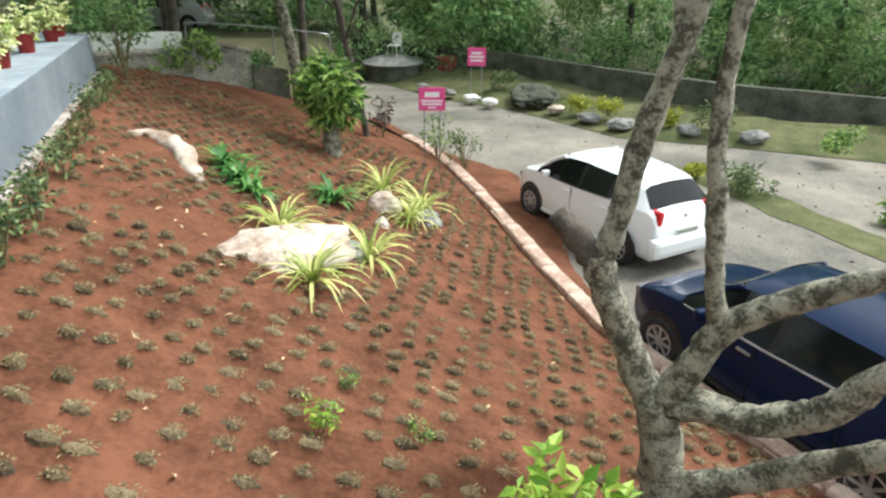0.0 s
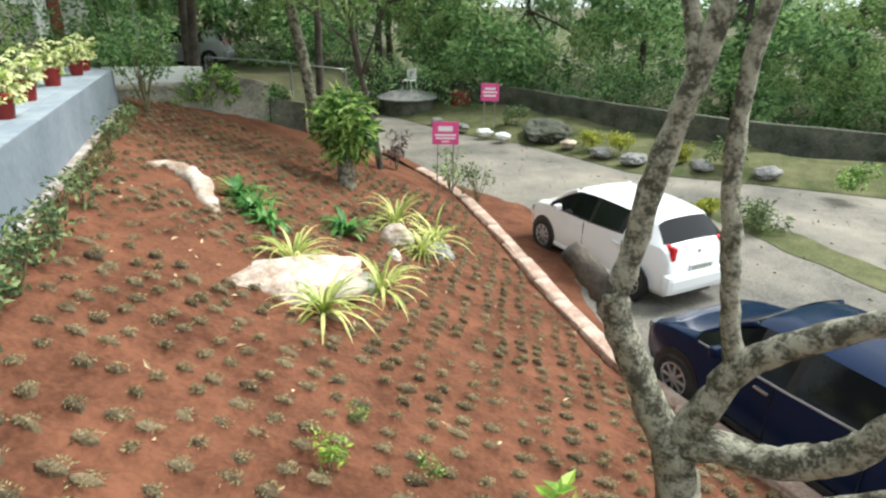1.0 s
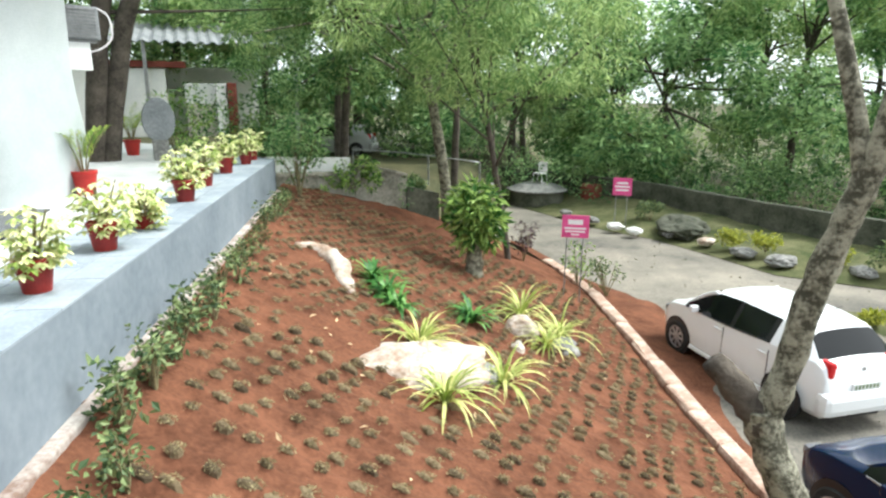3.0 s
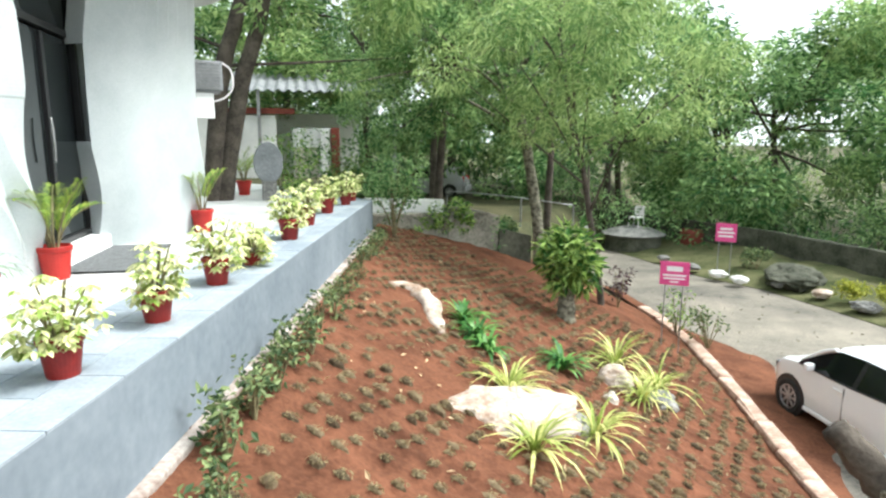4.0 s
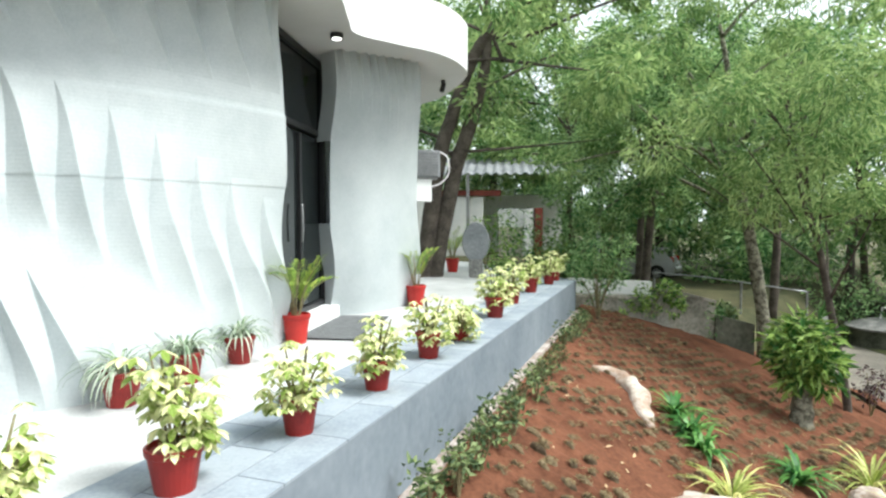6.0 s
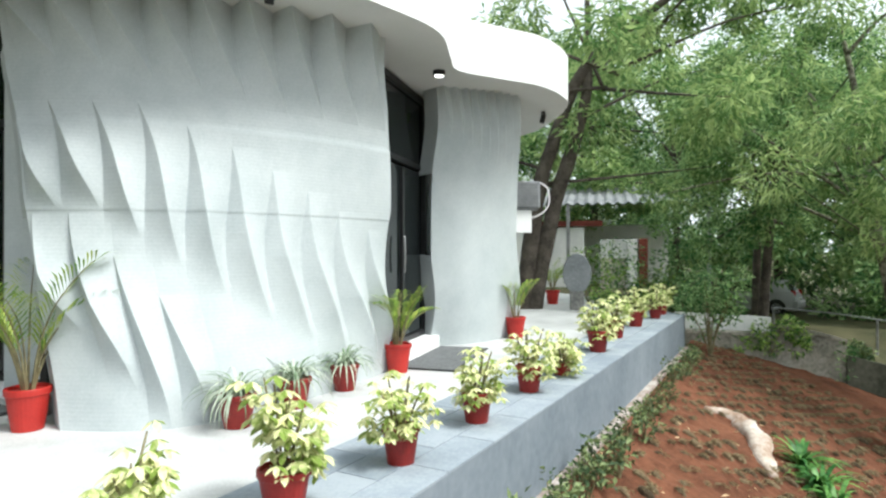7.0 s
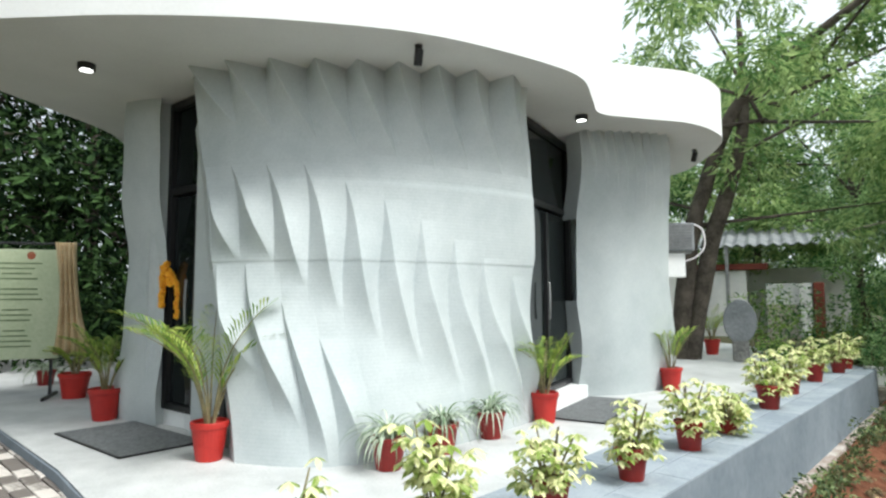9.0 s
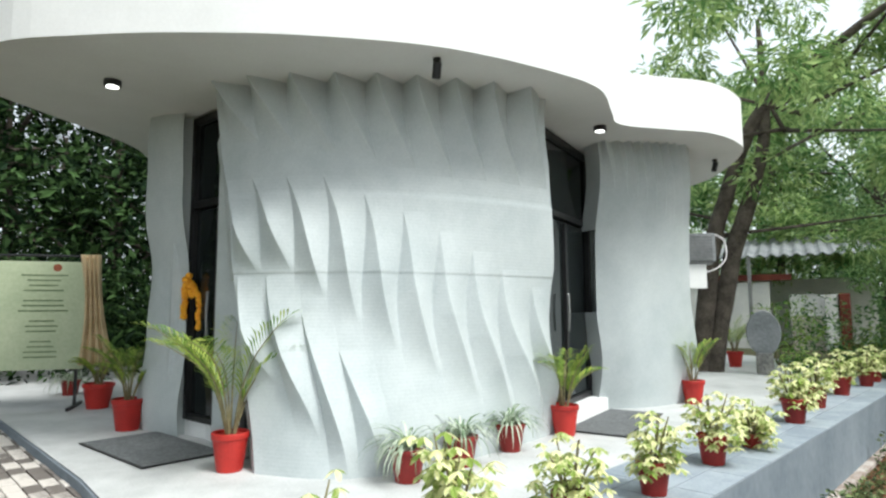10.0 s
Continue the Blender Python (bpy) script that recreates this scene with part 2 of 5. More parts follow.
def tube(bm, pts, radii, sides=10, rough=0.0, seed=0):
    """A bent, tapering limb through pts."""
    pts = [Vector(p) for p in pts]
    fine, rad = [], []
    n = len(pts)
    for i in range(n - 1):
        p0, p1, p2, p3 = pts[max(i - 1, 0)], pts[i], pts[i + 1], pts[min(i + 2, n - 1)]
        for k in range(5):
            t = k / 5
            fine.append(0.5 * (2 * p1 + (p2 - p0) * t + (2 * p0 - 5 * p1 + 4 * p2 - p3) * t * t + (3 * p1 - p0 - 3 * p2 + p3) * t ** 3))
            rad.append(radii[i] * (1 - t) + radii[i + 1] * t)
    fine.append(pts[-1])
    rad.append(radii[-1])
    rings = []
    side = Vector((0.3, 1, 0.2))
    for i, p in enumerate(fine):
        d = (fine[min(i + 1, len(fine) - 1)] - fine[max(i - 1, 0)]).normalized()
        a = d.cross(side).normalized()
        b = d.cross(a)
        ring = []
        for k in range(sides):
            w = 2 * math.pi * k / sides
            q = a * math.cos(w) + b * math.sin(w)
            r = rad[i] * (1 + rough * noise.noise((p + q * rad[i]) * (1.2 / max(rad[i], 0.02)) + Vector((seed, 0, 0))))
            ring.append(bm.verts.new(p + q * r))
        rings.append(ring)
    for a, b in zip(rings, rings[1:]):
        for i in range(sides):
            j = (i + 1) % sides
            bm.faces.new((a[i], a[j], b[j], b[i]))
    bm.faces.new(rings[0][::-1])
    bm.faces.new(rings[-1])
    return bm


def leaves(rng, centres, normals, length, width, droop=0.0):
    """Verts and faces of one folded four-cornered leaf at each centre."""
    n = len(centres)
    d = rng.normal(size=(n, 3))
    d[:, 2] *= 0.6
    d = d + np.asarray(normals) * 0.8
    d[:, 2] -= droop
    d /= np.linalg.norm(d, axis=1)[:, None] + 1e-9
    s = np.cross(d, rng.normal(size=(n, 3)) + (0, 0, 1.2))
    s /= np.linalg.norm(s, axis=1)[:, None] + 1e-9
    u = np.cross(s, d)
    k = rng.uniform(0.6, 1.3, (n, 1))
    L, W = length * k, width * k
    c = np.asarray(centres)
    v = np.stack([c, c + d * L * 0.5 + s * W * 0.5 + u * W * 0.15, c + d * L - u * L * 0.12, c + d * L * 0.5 - s * W * 0.5 + u * W * 0.15], 1).reshape(-1, 3)
    f = np.arange(4 * n).reshape(n, 4)
    return v, f


def blobs(rng, balls, per, squash=0.8):
    """Points near the skin of balls (x, y, z, radius), and their outward ways."""
    c, nrm = [], []
    for x, y, z, r in balls:
        d = rng.normal(size=(per, 3))
        d /= np.linalg.norm(d, axis=1)[:, None]
        rr = r * rng.uniform(0.35, 1.0, (per, 1)) ** 0.6
        p = d * rr
        p[:, 2] *= squash
        c.append(p + (x, y, z))
        nrm.append(d)
    return np.concatenate(c), np.concatenate(nrm)


def blade_fan(rng, count, length, width, arch, spread=1.0, z0=0.0, r0=0.02, segs=5):
    """Arching strap leaves rising from one crown."""
    V, F = [], []
    for i in range(count):
        w = rng.uniform(0, 2 * math.pi)
        el = math.radians(rng.uniform(88 - 60 * spread, 86))
        L = length * rng.uniform(0.65, 1.1)
        out = Vector((math.cos(w), math.sin(w), 0))
        side = Vector((-math.sin(w), math.cos(w), 0))
        p = out * r0 * rng.uniform(0, 1) + Vector((0, 0, z0))
        base = len(V)
        for k in range(segs + 1):
            t = k / segs
            hw = width * 0.5 * (0.55 + 0.9 * t if t < 0.35 else (0.87 if t < 0.5 else 0.87 * (1 - t) / 0.5)) + 0.001
            V += [p - side * hw, p + side * hw]
            a = el - arch * t * rng.uniform(0.9, 1.1)
            p = p + (out * math.cos(a) + Vector((0, 0, math.sin(a)))) * (L / segs)
        F += [(base + 2 * k, base + 2 * k + 1, base + 2 * k + 3, base + 2 * k + 2) for k in range(segs)]
    return V, F


def smooth01(x):
    x = min(max(x, 0.0), 1.0)
    return x * x * (3 - 2 * x)


# ---- the lie of the land: the terrace, the sloping bed and the road below ----
KERB_Y = (-12, 0, 4, 5.34, 5.96, 6.81, 9.1, 11.17, 14.04, 15.6, 18, 22, 30)
KERB_X = (10.0, 5.4, 3.6, 2.87, 2.56, 2.12, 1.47, 0.96, 0.14, -0.6, -1.9, -4.4, -10)
ROAD_Z = -3.25


def wall_x(y):
    return -2.38 - 0.388 * (y - 1.16)


def kerb_x(y):
    return float(np.interp(y, KERB_Y, KERB_X))


def bed_z(x, y):
    s = (x - wall_x(y)) / (kerb_x(y) - wall_x(y))
    s = min(max(s, 0.0), 1.0)
    return -0.66 - 2.55 * s + 0.5 * (1 - s) * s * smooth01((y - 11) / 4)
# ---- large structure ----
def land_z(x, y):
    """The ground sheet under everything."""
    s = (x - wall_x(y)) / (kerb_x(y) - wall_x(y))
    if s >= 1:
        z = ROAD_Z - 0.06
    else:
        z = bed_z(x, y) - 0.1
    if y > 14.5:
        back = -1.4 if x < -4.5 else -1.4 - (x + 4.5) * 0.55
        back = max(back, ROAD_Z - 0.06)
        z = z + (back - z) * smooth01((y - 14.5) / 3) * smooth01((-3.2 - x) / 2.0)
    left = smooth01((wall_x(y) - 0.25 - x) / 0.5)
    return z * (1 - left) + (-0.16) * left


def grid_sheet(name, xs, ys, zf, material, parent=None):
    V = [(x, y, zf(x, y)) for y in ys for x in xs]
    nx = len(xs)
    F = [(j * nx + i, j * nx + i + 1, (j + 1) * nx + i + 1, (j + 1) * nx + i) for j in range(len(ys) - 1) for i in range(nx - 1)]
    return raw(name, V, F, material, parent, smooth=True)


xs = [-1500, -600, -250, -120, -70, -45] + [-32 + 0.5 * i for i in range(110)] + [24, 30, 45, 70, 120, 250, 600, 1500]
ys = [-1500, -600, -250, -120, -60, -30] + [-14 + 0.5 * i for i in range(110)] + [44, 52, 70, 120, 250, 600, 1500]
ground = grid_sheet("ground", xs, ys, land_z, DIRT)
tagged(ground, "brown leaf-strewn earth under the trees", "ground", kind="structure")

# the planted bed: raked soil with a small mound round every grass plug
rng = np.random.default_rng(14)
PLUGS = []
for j in range(54):
    y0 = 0.6 + 0.24 * j
    for i in range(48):
        x = wall_x(y0) + 0.5 + 0.235 * (i + 0.5 * (j % 2)) + rng.uniform(-0.045, 0.045)
        y = y0 + rng.uniform(-0.045, 0.045)
        if x > kerb_x(y) - 0.28 or y > 13.2 or rng.uniform() < 0.06:
            continue
        if (abs(x + 1.95) < 0.85 and abs(y - 5.65) < 0.42) or (abs(x + 3.6) < 0.45 and abs(y - 8.1) < 0.6):
            continue
        PLUGS.append((x, y, rng.uniform(0.05, 0.085), rng.uniform(0.85, 1.4)))
NS, NY = 240, 560
BX, BY, BZ = np.zeros((NY + 1, NS + 1)), np.zeros((NY + 1, NS + 1)), np.zeros((NY + 1, NS + 1))
for j in range(NY + 1):
    y = -3.0 + 19.6 * j / NY
    for i in range(NS + 1):
        x = wall_x(y) - 0.02 + (kerb_x(y) - wall_x(y)) * i / NS
        BX[j, i], BY[j, i] = x, y
        BZ[j, i] = bed_z(x, y) + 0.035 * noise.noise((x * 1.1, y * 1.1, 0)) + 0.024 * noise.noise((x * 4.5, y * 4.5, 3)) + 0.016 * noise.noise((x * 11, y * 11, 5))
for x, y, r, sx in PLUGS:
    j, i = int((y + 3) / 19.6 * NY), int((x - wall_x(y)) / (kerb_x(y) - wall_x(y)) * NS)
    w = np.s_[max(j - 8, 0):j + 9, max(i - 10, 0):i + 11]
    BZ[w] += 0.032 * np.exp(-(((BX[w] - x) / (r * sx * 1.25)) ** 2 + ((BY[w] - y) / (r * 0.95)) ** 2)) - 0.02 * np.exp(-(((BX[w] - x) / (r * 2)) ** 2 + ((BY[w] - y + 0.1) / 0.06) ** 2))
V = np.stack([BX, BY, BZ], -1).reshape(-1, 3).tolist()
F = [(j * (NS + 1) + i, j * (NS + 1) + i + 1, (j + 1) * (NS + 1) + i + 1, (j + 1) * (NS + 1) + i) for j in range(NY) for i in range(NS)]
bed = raw("garden_bed", V, F, SOIL, smooth=True)
tagged(bed, "sloping bed of raked red soil", "garden bed", kind="structure")

# road, verge and far verge
def strip(name, inner, outer, z0, z1, material, n=60, lumps=0.0, cols=6, y0=-12, y1=30):
    V = []
    for j in range(n + 1):
        y = y0 + (y1 - y0) * j / n
        for i in range(cols + 1):
            t = i / cols
            x = inner(y) * (1 - t) + outer(y) * t
            V.append((x, y, z0 * (1 - t) + z1 * t + lumps * min(1, 3 * t) * noise.noise((x * 1.3, y * 1.3, 0))))
    F = [(j * (cols + 1) + i, j * (cols + 1) + i + 1, (j + 1) * (cols + 1) + i + 1, (j + 1) * (cols + 1) + i) for j in range(n) for i in range(cols)]
    return raw(name, V, F, material, smooth=True)


FAR_Y = (-12, 4, 9, 13, 14.66, 16.3, 16.94, 18.6, 20.6, 21.9, 24.6, 27.2, 30)
FAR_X = (44, 27, 20, 13.8, 11.06, 7.1, 4.9, 3.74, 2.18, 0.28, -1.94, -4.12, -7)


def far_x(y):
    return float(np.interp(y, FAR_Y, FAR_X))


road = strip("road", kerb_x, far_x, ROAD_Z, ROAD_Z, ASPHALT, 80)
tagged(road, "worn grey asphalt lane with dusty patches", "road", kind="structure")
dusty = strip("dirt_shoulder", kerb_x, lambda y: kerb_x(y) + 0.5 + 0.9 * smooth01((y - 8.5) / 2.5) * (1 - smooth01((y - 13.5) / 2)), ROAD_Z + 0.09, ROAD_Z + 0.006, SOIL, 120, 0.03, 8, 7.5, 19)
tagged(dusty, "red earth spilled along the lane's edge", "earth", kind="structure")
far_verge = strip("far_verge", far_x, lambda y: far_x(y) + 5.0, ROAD_Z + 0.02, ROAD_Z + 0.5, VERGE, 90, 0.16, 16)
tagged(far_verge, "rough verge of dry grass and stones", "verge", kind="structure")
STRIP_Y, STRIP_X = (3, 6, 8.9, 9.6, 11.5, 12.3, 13.4, 14.2), (9.6, 8.5, 7.35, 7.1, 6.3, 6.0, 5.5, 5.2)
island = strip("grass_strip", lambda y: float(np.interp(y, STRIP_Y, STRIP_X)) + 0.12 * noise.noise((0, y * 1.5, 0)), lambda y: float(np.interp(y, STRIP_Y, STRIP_X)) + 0.95 + 0.15 * noise.noise((4, y * 1.4, 0)), ROAD_Z + 0.012, ROAD_Z + 0.05, VERGE, 70, 0.03, 8, 3, 14.2)
tagged(island, "thin strip of dry grass in the lane", "grass strip", kind="structure")

# kerb of cast blocks along the foot of the bed
kerb = thing("kerb", pose(0, 0, 0), "low pinkish concrete kerb at the foot of the bed", "kerb", kind="structure")
rng = np.random.default_rng(5)
y = -1.0
while y < 16.4:
    y2 = y + rng.uniform(0.75, 1.0)
    a, b = Vector((kerb_x(y), y, 0)), Vector((kerb_x(y2), y2, 0))
    d = b - a
    bm = bmesh.new()
    box(bm, (0, 0, 0), (0.27, d.length + 0.02, 0.34), bevel=0.05)
    for v in bm.verts:
        v.co += Vector([rng.uniform(-0.016, 0.016) for _ in range(3)])
    ob = part("kerb_block", bm, KERB, kerb)
    mid = (a + b) / 2
    ob.matrix_basis = pose(mid.x, mid.y, ROAD_Z + 0.03 + rng.uniform(-0.015, 0.015), 0, 0, math.degrees(math.atan2(-d.x, d.y)))
    y = y2

# terrace: plinth wall, painted border of slabs, pale floor
EDGE = Vector((wall_x(11.3) - wall_x(0.4), 11.3 - 0.4, 0)).normalized()   # along the plinth, away from the near corner
INW = Vector((-EDGE.y, EDGE.x, 0))                                         # inwards
CORNER = Vector((wall_x(0.4), 0.4, 0))
LONG = 11.72
near = [(-5.0, -0.5), (-5.5, -0.64), (-7.0, -1.17), (-8.74, -1.78), (-12.5, -3.3)]
far_c = CORNER + EDGE * LONG
outline = [(CORNER.x, CORNER.y), (far_c.x, far_c.y), (-11.0, 14.2), (-20, 16), (-20, -6.0)] + near[::-1]
bm = bmesh.new()
top = [bm.verts.new((x, y, -0.012)) for x, y in outline]
bot = [bm.verts.new((x, y, -1.0)) for x, y in outline]
bm.faces.new(top)
bm.faces.new(bot[::-1])
for i in range(len(top)):
    j = (i + 1) % len(top)
    bm.faces.new((top[j], top[i], bot[i], bot[j]))
bmesh.ops.recalc_face_normals(bm, faces=bm.faces)
terrace = part("terrace_plinth", bm, PLINTH)
tagged(terrace, "blue-grey painted terrace plinth beside the bed", "terrace", kind="structure")
inner = [CORNER + EDGE * 0.02 + INW * 0.86, far_c + INW * 0.86, Vector((-11.0, 14.1, 0)), Vector((-19.9, 15.9, 0)), Vector((-19.9, -5.9, 0))] + [Vector((x, y + 0.02, 0)) for x, y in near[::-1]]
bm = bmesh.new()
bm.faces.new([bm.verts.new((p.x, p.y, 0.0)) for p in inner])
bmesh.ops.recalc_face_normals(bm, faces=bm.faces)
for f_ in bm.faces:
    if f_.normal.z < 0:
        f_.normal_flip()
floor = part("terrace_floor", bm, FLOORTILE)
tagged(floor, "pale smooth terrace floor round the pavilion", "floor", kind="structure")
lip = thing("plinth_footing", pose(0, 0, 0), "pale strip of old mortar along the plinth's foot", "footing", kind="structure")
bm = bmesh.new()
box(bm, (0, 0, 0), (0.1, LONG, 0.16), bevel=0.02)
f1 = part("mortar_strip", bm, MORTAR, lip)
mid = CORNER + EDGE * (LONG / 2) - INW * 0.04
f1.matrix_basis = pose(mid.x, mid.y, -0.715, 0, 0, math.degrees(math.atan2(-EDGE.x, EDGE.y)))

# ---- pavilion ----
TOP = 3.3


def curve_at(pts, t):
    """A point on a smooth line through pts, t from 0 to 1."""
    n = len(pts) - 1
    k = min(int(t * n), n - 1)
    u = t * n - k
    p0, p1, p2, p3 = (Vector(pts[max(k - 1, 0)]), Vector(pts[k]), Vector(pts[k + 1]), Vector(pts[min(k + 2, n)]))
    return 0.5 * (2 * p1 + (p2 - p0) * u + (2 * p0 - 5 * p1 + 4 * p2 - p3) * u * u + (3 * p1 - p0 - 3 * p2 + p3) * u ** 3)


STEP = 0.102                                        # from fin to fin, as a share of the wall's length


def hanging_fins(u, v, count, first, amp, low):
    """Fins under the roof: a ridge leans down the wall, the facet beside it narrows to a point."""
    d = np.zeros_like(u)
    for k in range(count):
        end = max(0.835 - 0.02 * k, low)
        q = np.clip((1 - v) / (1 - end), 0, 1)
        ridge, wide = first + STEP * k + 0.068 * q, 0.072 * (1 - q) + 1e-4
        rise = np.clip(1 - (ridge - u) / (STEP - wide), 0, 1)
        fall = np.clip(1 - (u - ridge) / wide, 0, 1)
        d += amp * (1 - q) * np.where(u < ridge, rise, fall)
    return d


def standing_fins(u, v, count, first, tip, foot, lean, amp):
    """Fins that start in a point and widen downwards, with a sharp leaning ridge."""
    d = np.zeros_like(u)
    for k in range(count):
        hi, lo = tip(k), foot(k)
        q = (hi - v) / (hi - lo)
        inside = (q > 0) & (q < 1)
        left = first + STEP * k + 0.14 * lean * q
        ridge = first + STEP * k + lean * q
        wide = np.maximum(ridge - left, 1e-4)
        g = np.clip(q / 0.5, 0, 1) * np.sin(0.5 * math.pi * np.clip((1 - q) / 0.42, 0, 1)) ** 1.5
        rise = np.clip((u - left) / wide, 0, 1)
        fall = np.clip(1 - (u - ridge) / np.maximum(STEP - wide, 0.02), 0, 1)
        d += np.where(inside, amp * g * np.where(u < ridge, rise, fall), 0)
    return d


def ledge(v, at_v, width):
    """0 above a level course, 1 below it."""
    q = np.clip((at_v - v) / width, 0, 1)
    return q * q * (3 - 2 * q)


def printed_wall(name, base, top, nu, nv, relief, wavy, parent, label="", back=0.28):
    """A wall between a base line and a top line, with relief on its outer face and a plain inner face."""
    tt = np.linspace(0, 1, 401)
    line_b = np.array([curve_at(base, t) for t in tt])
    line_t = np.array([curve_at(top, t) for t in tt])

    def on(line, q):
        q = np.clip(q, 0, 1)
        return np.stack([np.interp(q, tt, line[:, 0]), np.interp(q, tt, line[:, 1])], -1)

    u, v = np.meshgrid(np.linspace(0, 1, nu + 1), np.linspace(0, 1, nv + 1))
    uu = u + wavy(v, 0) * (1 - u) + wavy(v, 1) * u
    w = v[..., None]
    p = on(line_b, uu) * (1 - w) + on(line_t, uu) * w
    tang = (on(line_b, uu + 0.01) - on(line_b, uu - 0.01)) * (1 - w) + (on(line_t, uu + 0.01) - on(line_t, uu - 0.01)) * w
    out = np.stack([tang[..., 1], -tang[..., 0]], -1)
    out /= np.linalg.norm(out, axis=-1)[..., None]
    p = p + out * relief(u, v)[..., None]
    V = np.concatenate([p, w * TOP], -1).reshape(-1, 3).tolist()
    n = (nu + 1) * (nv + 1)
    F = [(j * (nu + 1) + i, j * (nu + 1) + i + 1, (j + 1) * (nu + 1) + i + 1, (j + 1) * (nu + 1) + i) for j in range(nv) for i in range(nu)]
    # the inner face: the two ends pushed back
    for j in range(nv + 1):
        for i in (0, nu):
            x, y, z = V[j * (nu + 1) + i]
            V.append((x - back, y, z))
    for j in range(nv):
        F.append((j * (nu + 1), (j + 1) * (nu + 1), n + 2 * (j + 1), n + 2 * j))
        F.append((j * (nu + 1) + nu, n + 2 * j + 1, n + 2 * (j + 1) + 1, (j + 1) * (nu + 1) + nu))
        F.append((n + 2 * j, n + 2 * (j + 1), n + 2 * (j + 1) + 1, n + 2 * j + 1))
    return raw(name, V, F, PRINTED, parent, label)


pavilion = thing("pavilion", pose(0, 0, 0), "pale grey printed-concrete pavilion with finned walls and a white roof slab", "pavilion")
main_base = [(-5.12, 0.56), (-4.78, 0.95), (-4.66, 1.35), (-4.72, 1.95), (-5.0, 2.7), (-5.38, 3.5)]
main_top = [(-6.06, 0.25), (-5.63, 0.69), (-5.3, 1.32), (-5.08, 1.95), (-4.96, 2.6), (-4.93, 3.24)]
def main_relief(u, v):
    d = hanging_fins(u, v, 9, 0.085, 0.25, 0.735)
    d += standing_fins(u, v, 11, 0.0, lambda k: 0.73 - 0.048 * max(k - 3, 0), lambda k: max(0.475 - 0.066 * max(k - 1, 0), 0.0), 0.105, 0.12)
    d += standing_fins(u, v, 4, 0.03, lambda k: 0.465 - 0.09 * max(k - 1, 0), lambda k: max(0.2 - 0.12 * k, -0.02), 0.085, 0.13)
    # level courses where the printing was joined
    d += 0.01 * ledge(v, 0.69, 0.02) - 0.006 * ledge(v, 0.475, 0.006) + 0.03 * np.sin(v * 9 + u * 3) * u
    return d


wall_main = printed_wall("finned_wall", main_base, main_top, 480, 300, main_relief,
                         lambda v, end: (0.016 * np.sin(v * 11 + 0.6) if end == 0 else 0.022 * np.sin(v * 10.5 + 1.0)), pavilion, "rippled printed-concrete wall with leaning fins")
right_base = [(-6.42, 4.9), (-6.25, 5.35), (-6.24, 5.8), (-6.34, 6.26), (-6.5, 6.7)]
right_top = [(-6.0, 4.66), (-5.88, 5.0), (-5.79, 5.3), (-5.72, 5.6), (-5.72, 5.9)]
printed_wall("plain_wall", right_base, right_top, 160, 150,
             lambda u, v: hanging_fins(u, v, 9, 0.05, 0.1, 0.7) + 0.03 * np.sin(v * 8),
             lambda v, end: 0.05 * np.sin(v * 9 + end), pavilion)
left_base = [(-7.75, -0.3), (-7.5, -0.24), (-7.2, -0.1), (-6.85, 0.1)]
left_top = [(-7.15, -0.3), (-7.05, -0.22), (-6.95, -0.12), (-6.85, 0.02)]
printed_wall("end_wall", left_base, left_top, 60, 90,
             lambda u, v: 0.05 * np.sin(v * 8 + 1.2) + 0.015 * np.sin(v * 21),
             lambda v, end: 0.0 * v, pavilion)
# plain inner and rear walls that close the pavilion
bm = bmesh.new()
hull = [(-7.0, -0.05), (-6.95, 0.25), (-6.35, 0.42), (-5.75, 0.9), (-5.45, 1.6), (-5.42, 2.5), (-5.55, 3.3), (-6.75, 5.05), (-6.5, 6.3), (-7.4, 7.0), (-10.5, 7.2), (-12.0, 4.5), (-11.5, 1.5), (-9.5, 0.1), (-8.0, -0.2)]
lo = [bm.verts.new((x, y, 0.0)) for x, y in hull]
hi = [bm.verts.new((x, y, TOP)) for x, y in hull]
for i in range(len(hull)):
    j = (i + 1) % len(hull)
    if i not in (1, 6):
        bm.faces.new((lo[i], lo[j], hi[j], hi[i]))
bmesh.ops.recalc_face_normals(bm, faces=bm.faces)
inner_ob = part("rear_wall", bm, PRINTED, pavilion)
so = inner_ob.modifiers.new("thick", "SOLIDIFY")
so.thickness = 0.12
# roof slab with a wavy edge
edge = [(-6.97, -1.66), (-5.75, -1.46), (-5.15, -0.68), (-4.72, 0.2), (-4.45, 0.99), (-4.28, 1.85), (-4.33, 2.8), (-4.5, 3.5), (-4.98, 4.05), (-5.28, 4.42), (-5.22, 5.0), (-5.12, 5.6), (-5.25, 6.2), (-5.6, 6.75), (-6.56, 7.45), (-7.6, 7.85), (-10.8, 8.2), (-13.0, 5.0), (-12.3, 1.0), (-9.6, -0.2), (-8.5, -0.55), (-7.7, -1.1)]
ring = [curve_at(edge + edge[:1], k / 132) for k in range(132)]
bm = bmesh.new()
lo = [bm.verts.new((p.x, p.y, TOP)) for p in ring]
hi = [bm.verts.new((p.x, p.y, TOP + 0.62)) for p in ring]
bm.faces.new(hi)
for i in range(132):
    j = (i + 1) % 132
    bm.faces.new((lo[i], lo[j], hi[j], hi[i]))
bmesh.ops.recalc_face_normals(bm, faces=bm.faces)
part("roof_slab", bm, WHITE, pavilion, "thick white roof slab with a wavy edge", smooth=False)
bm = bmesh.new()
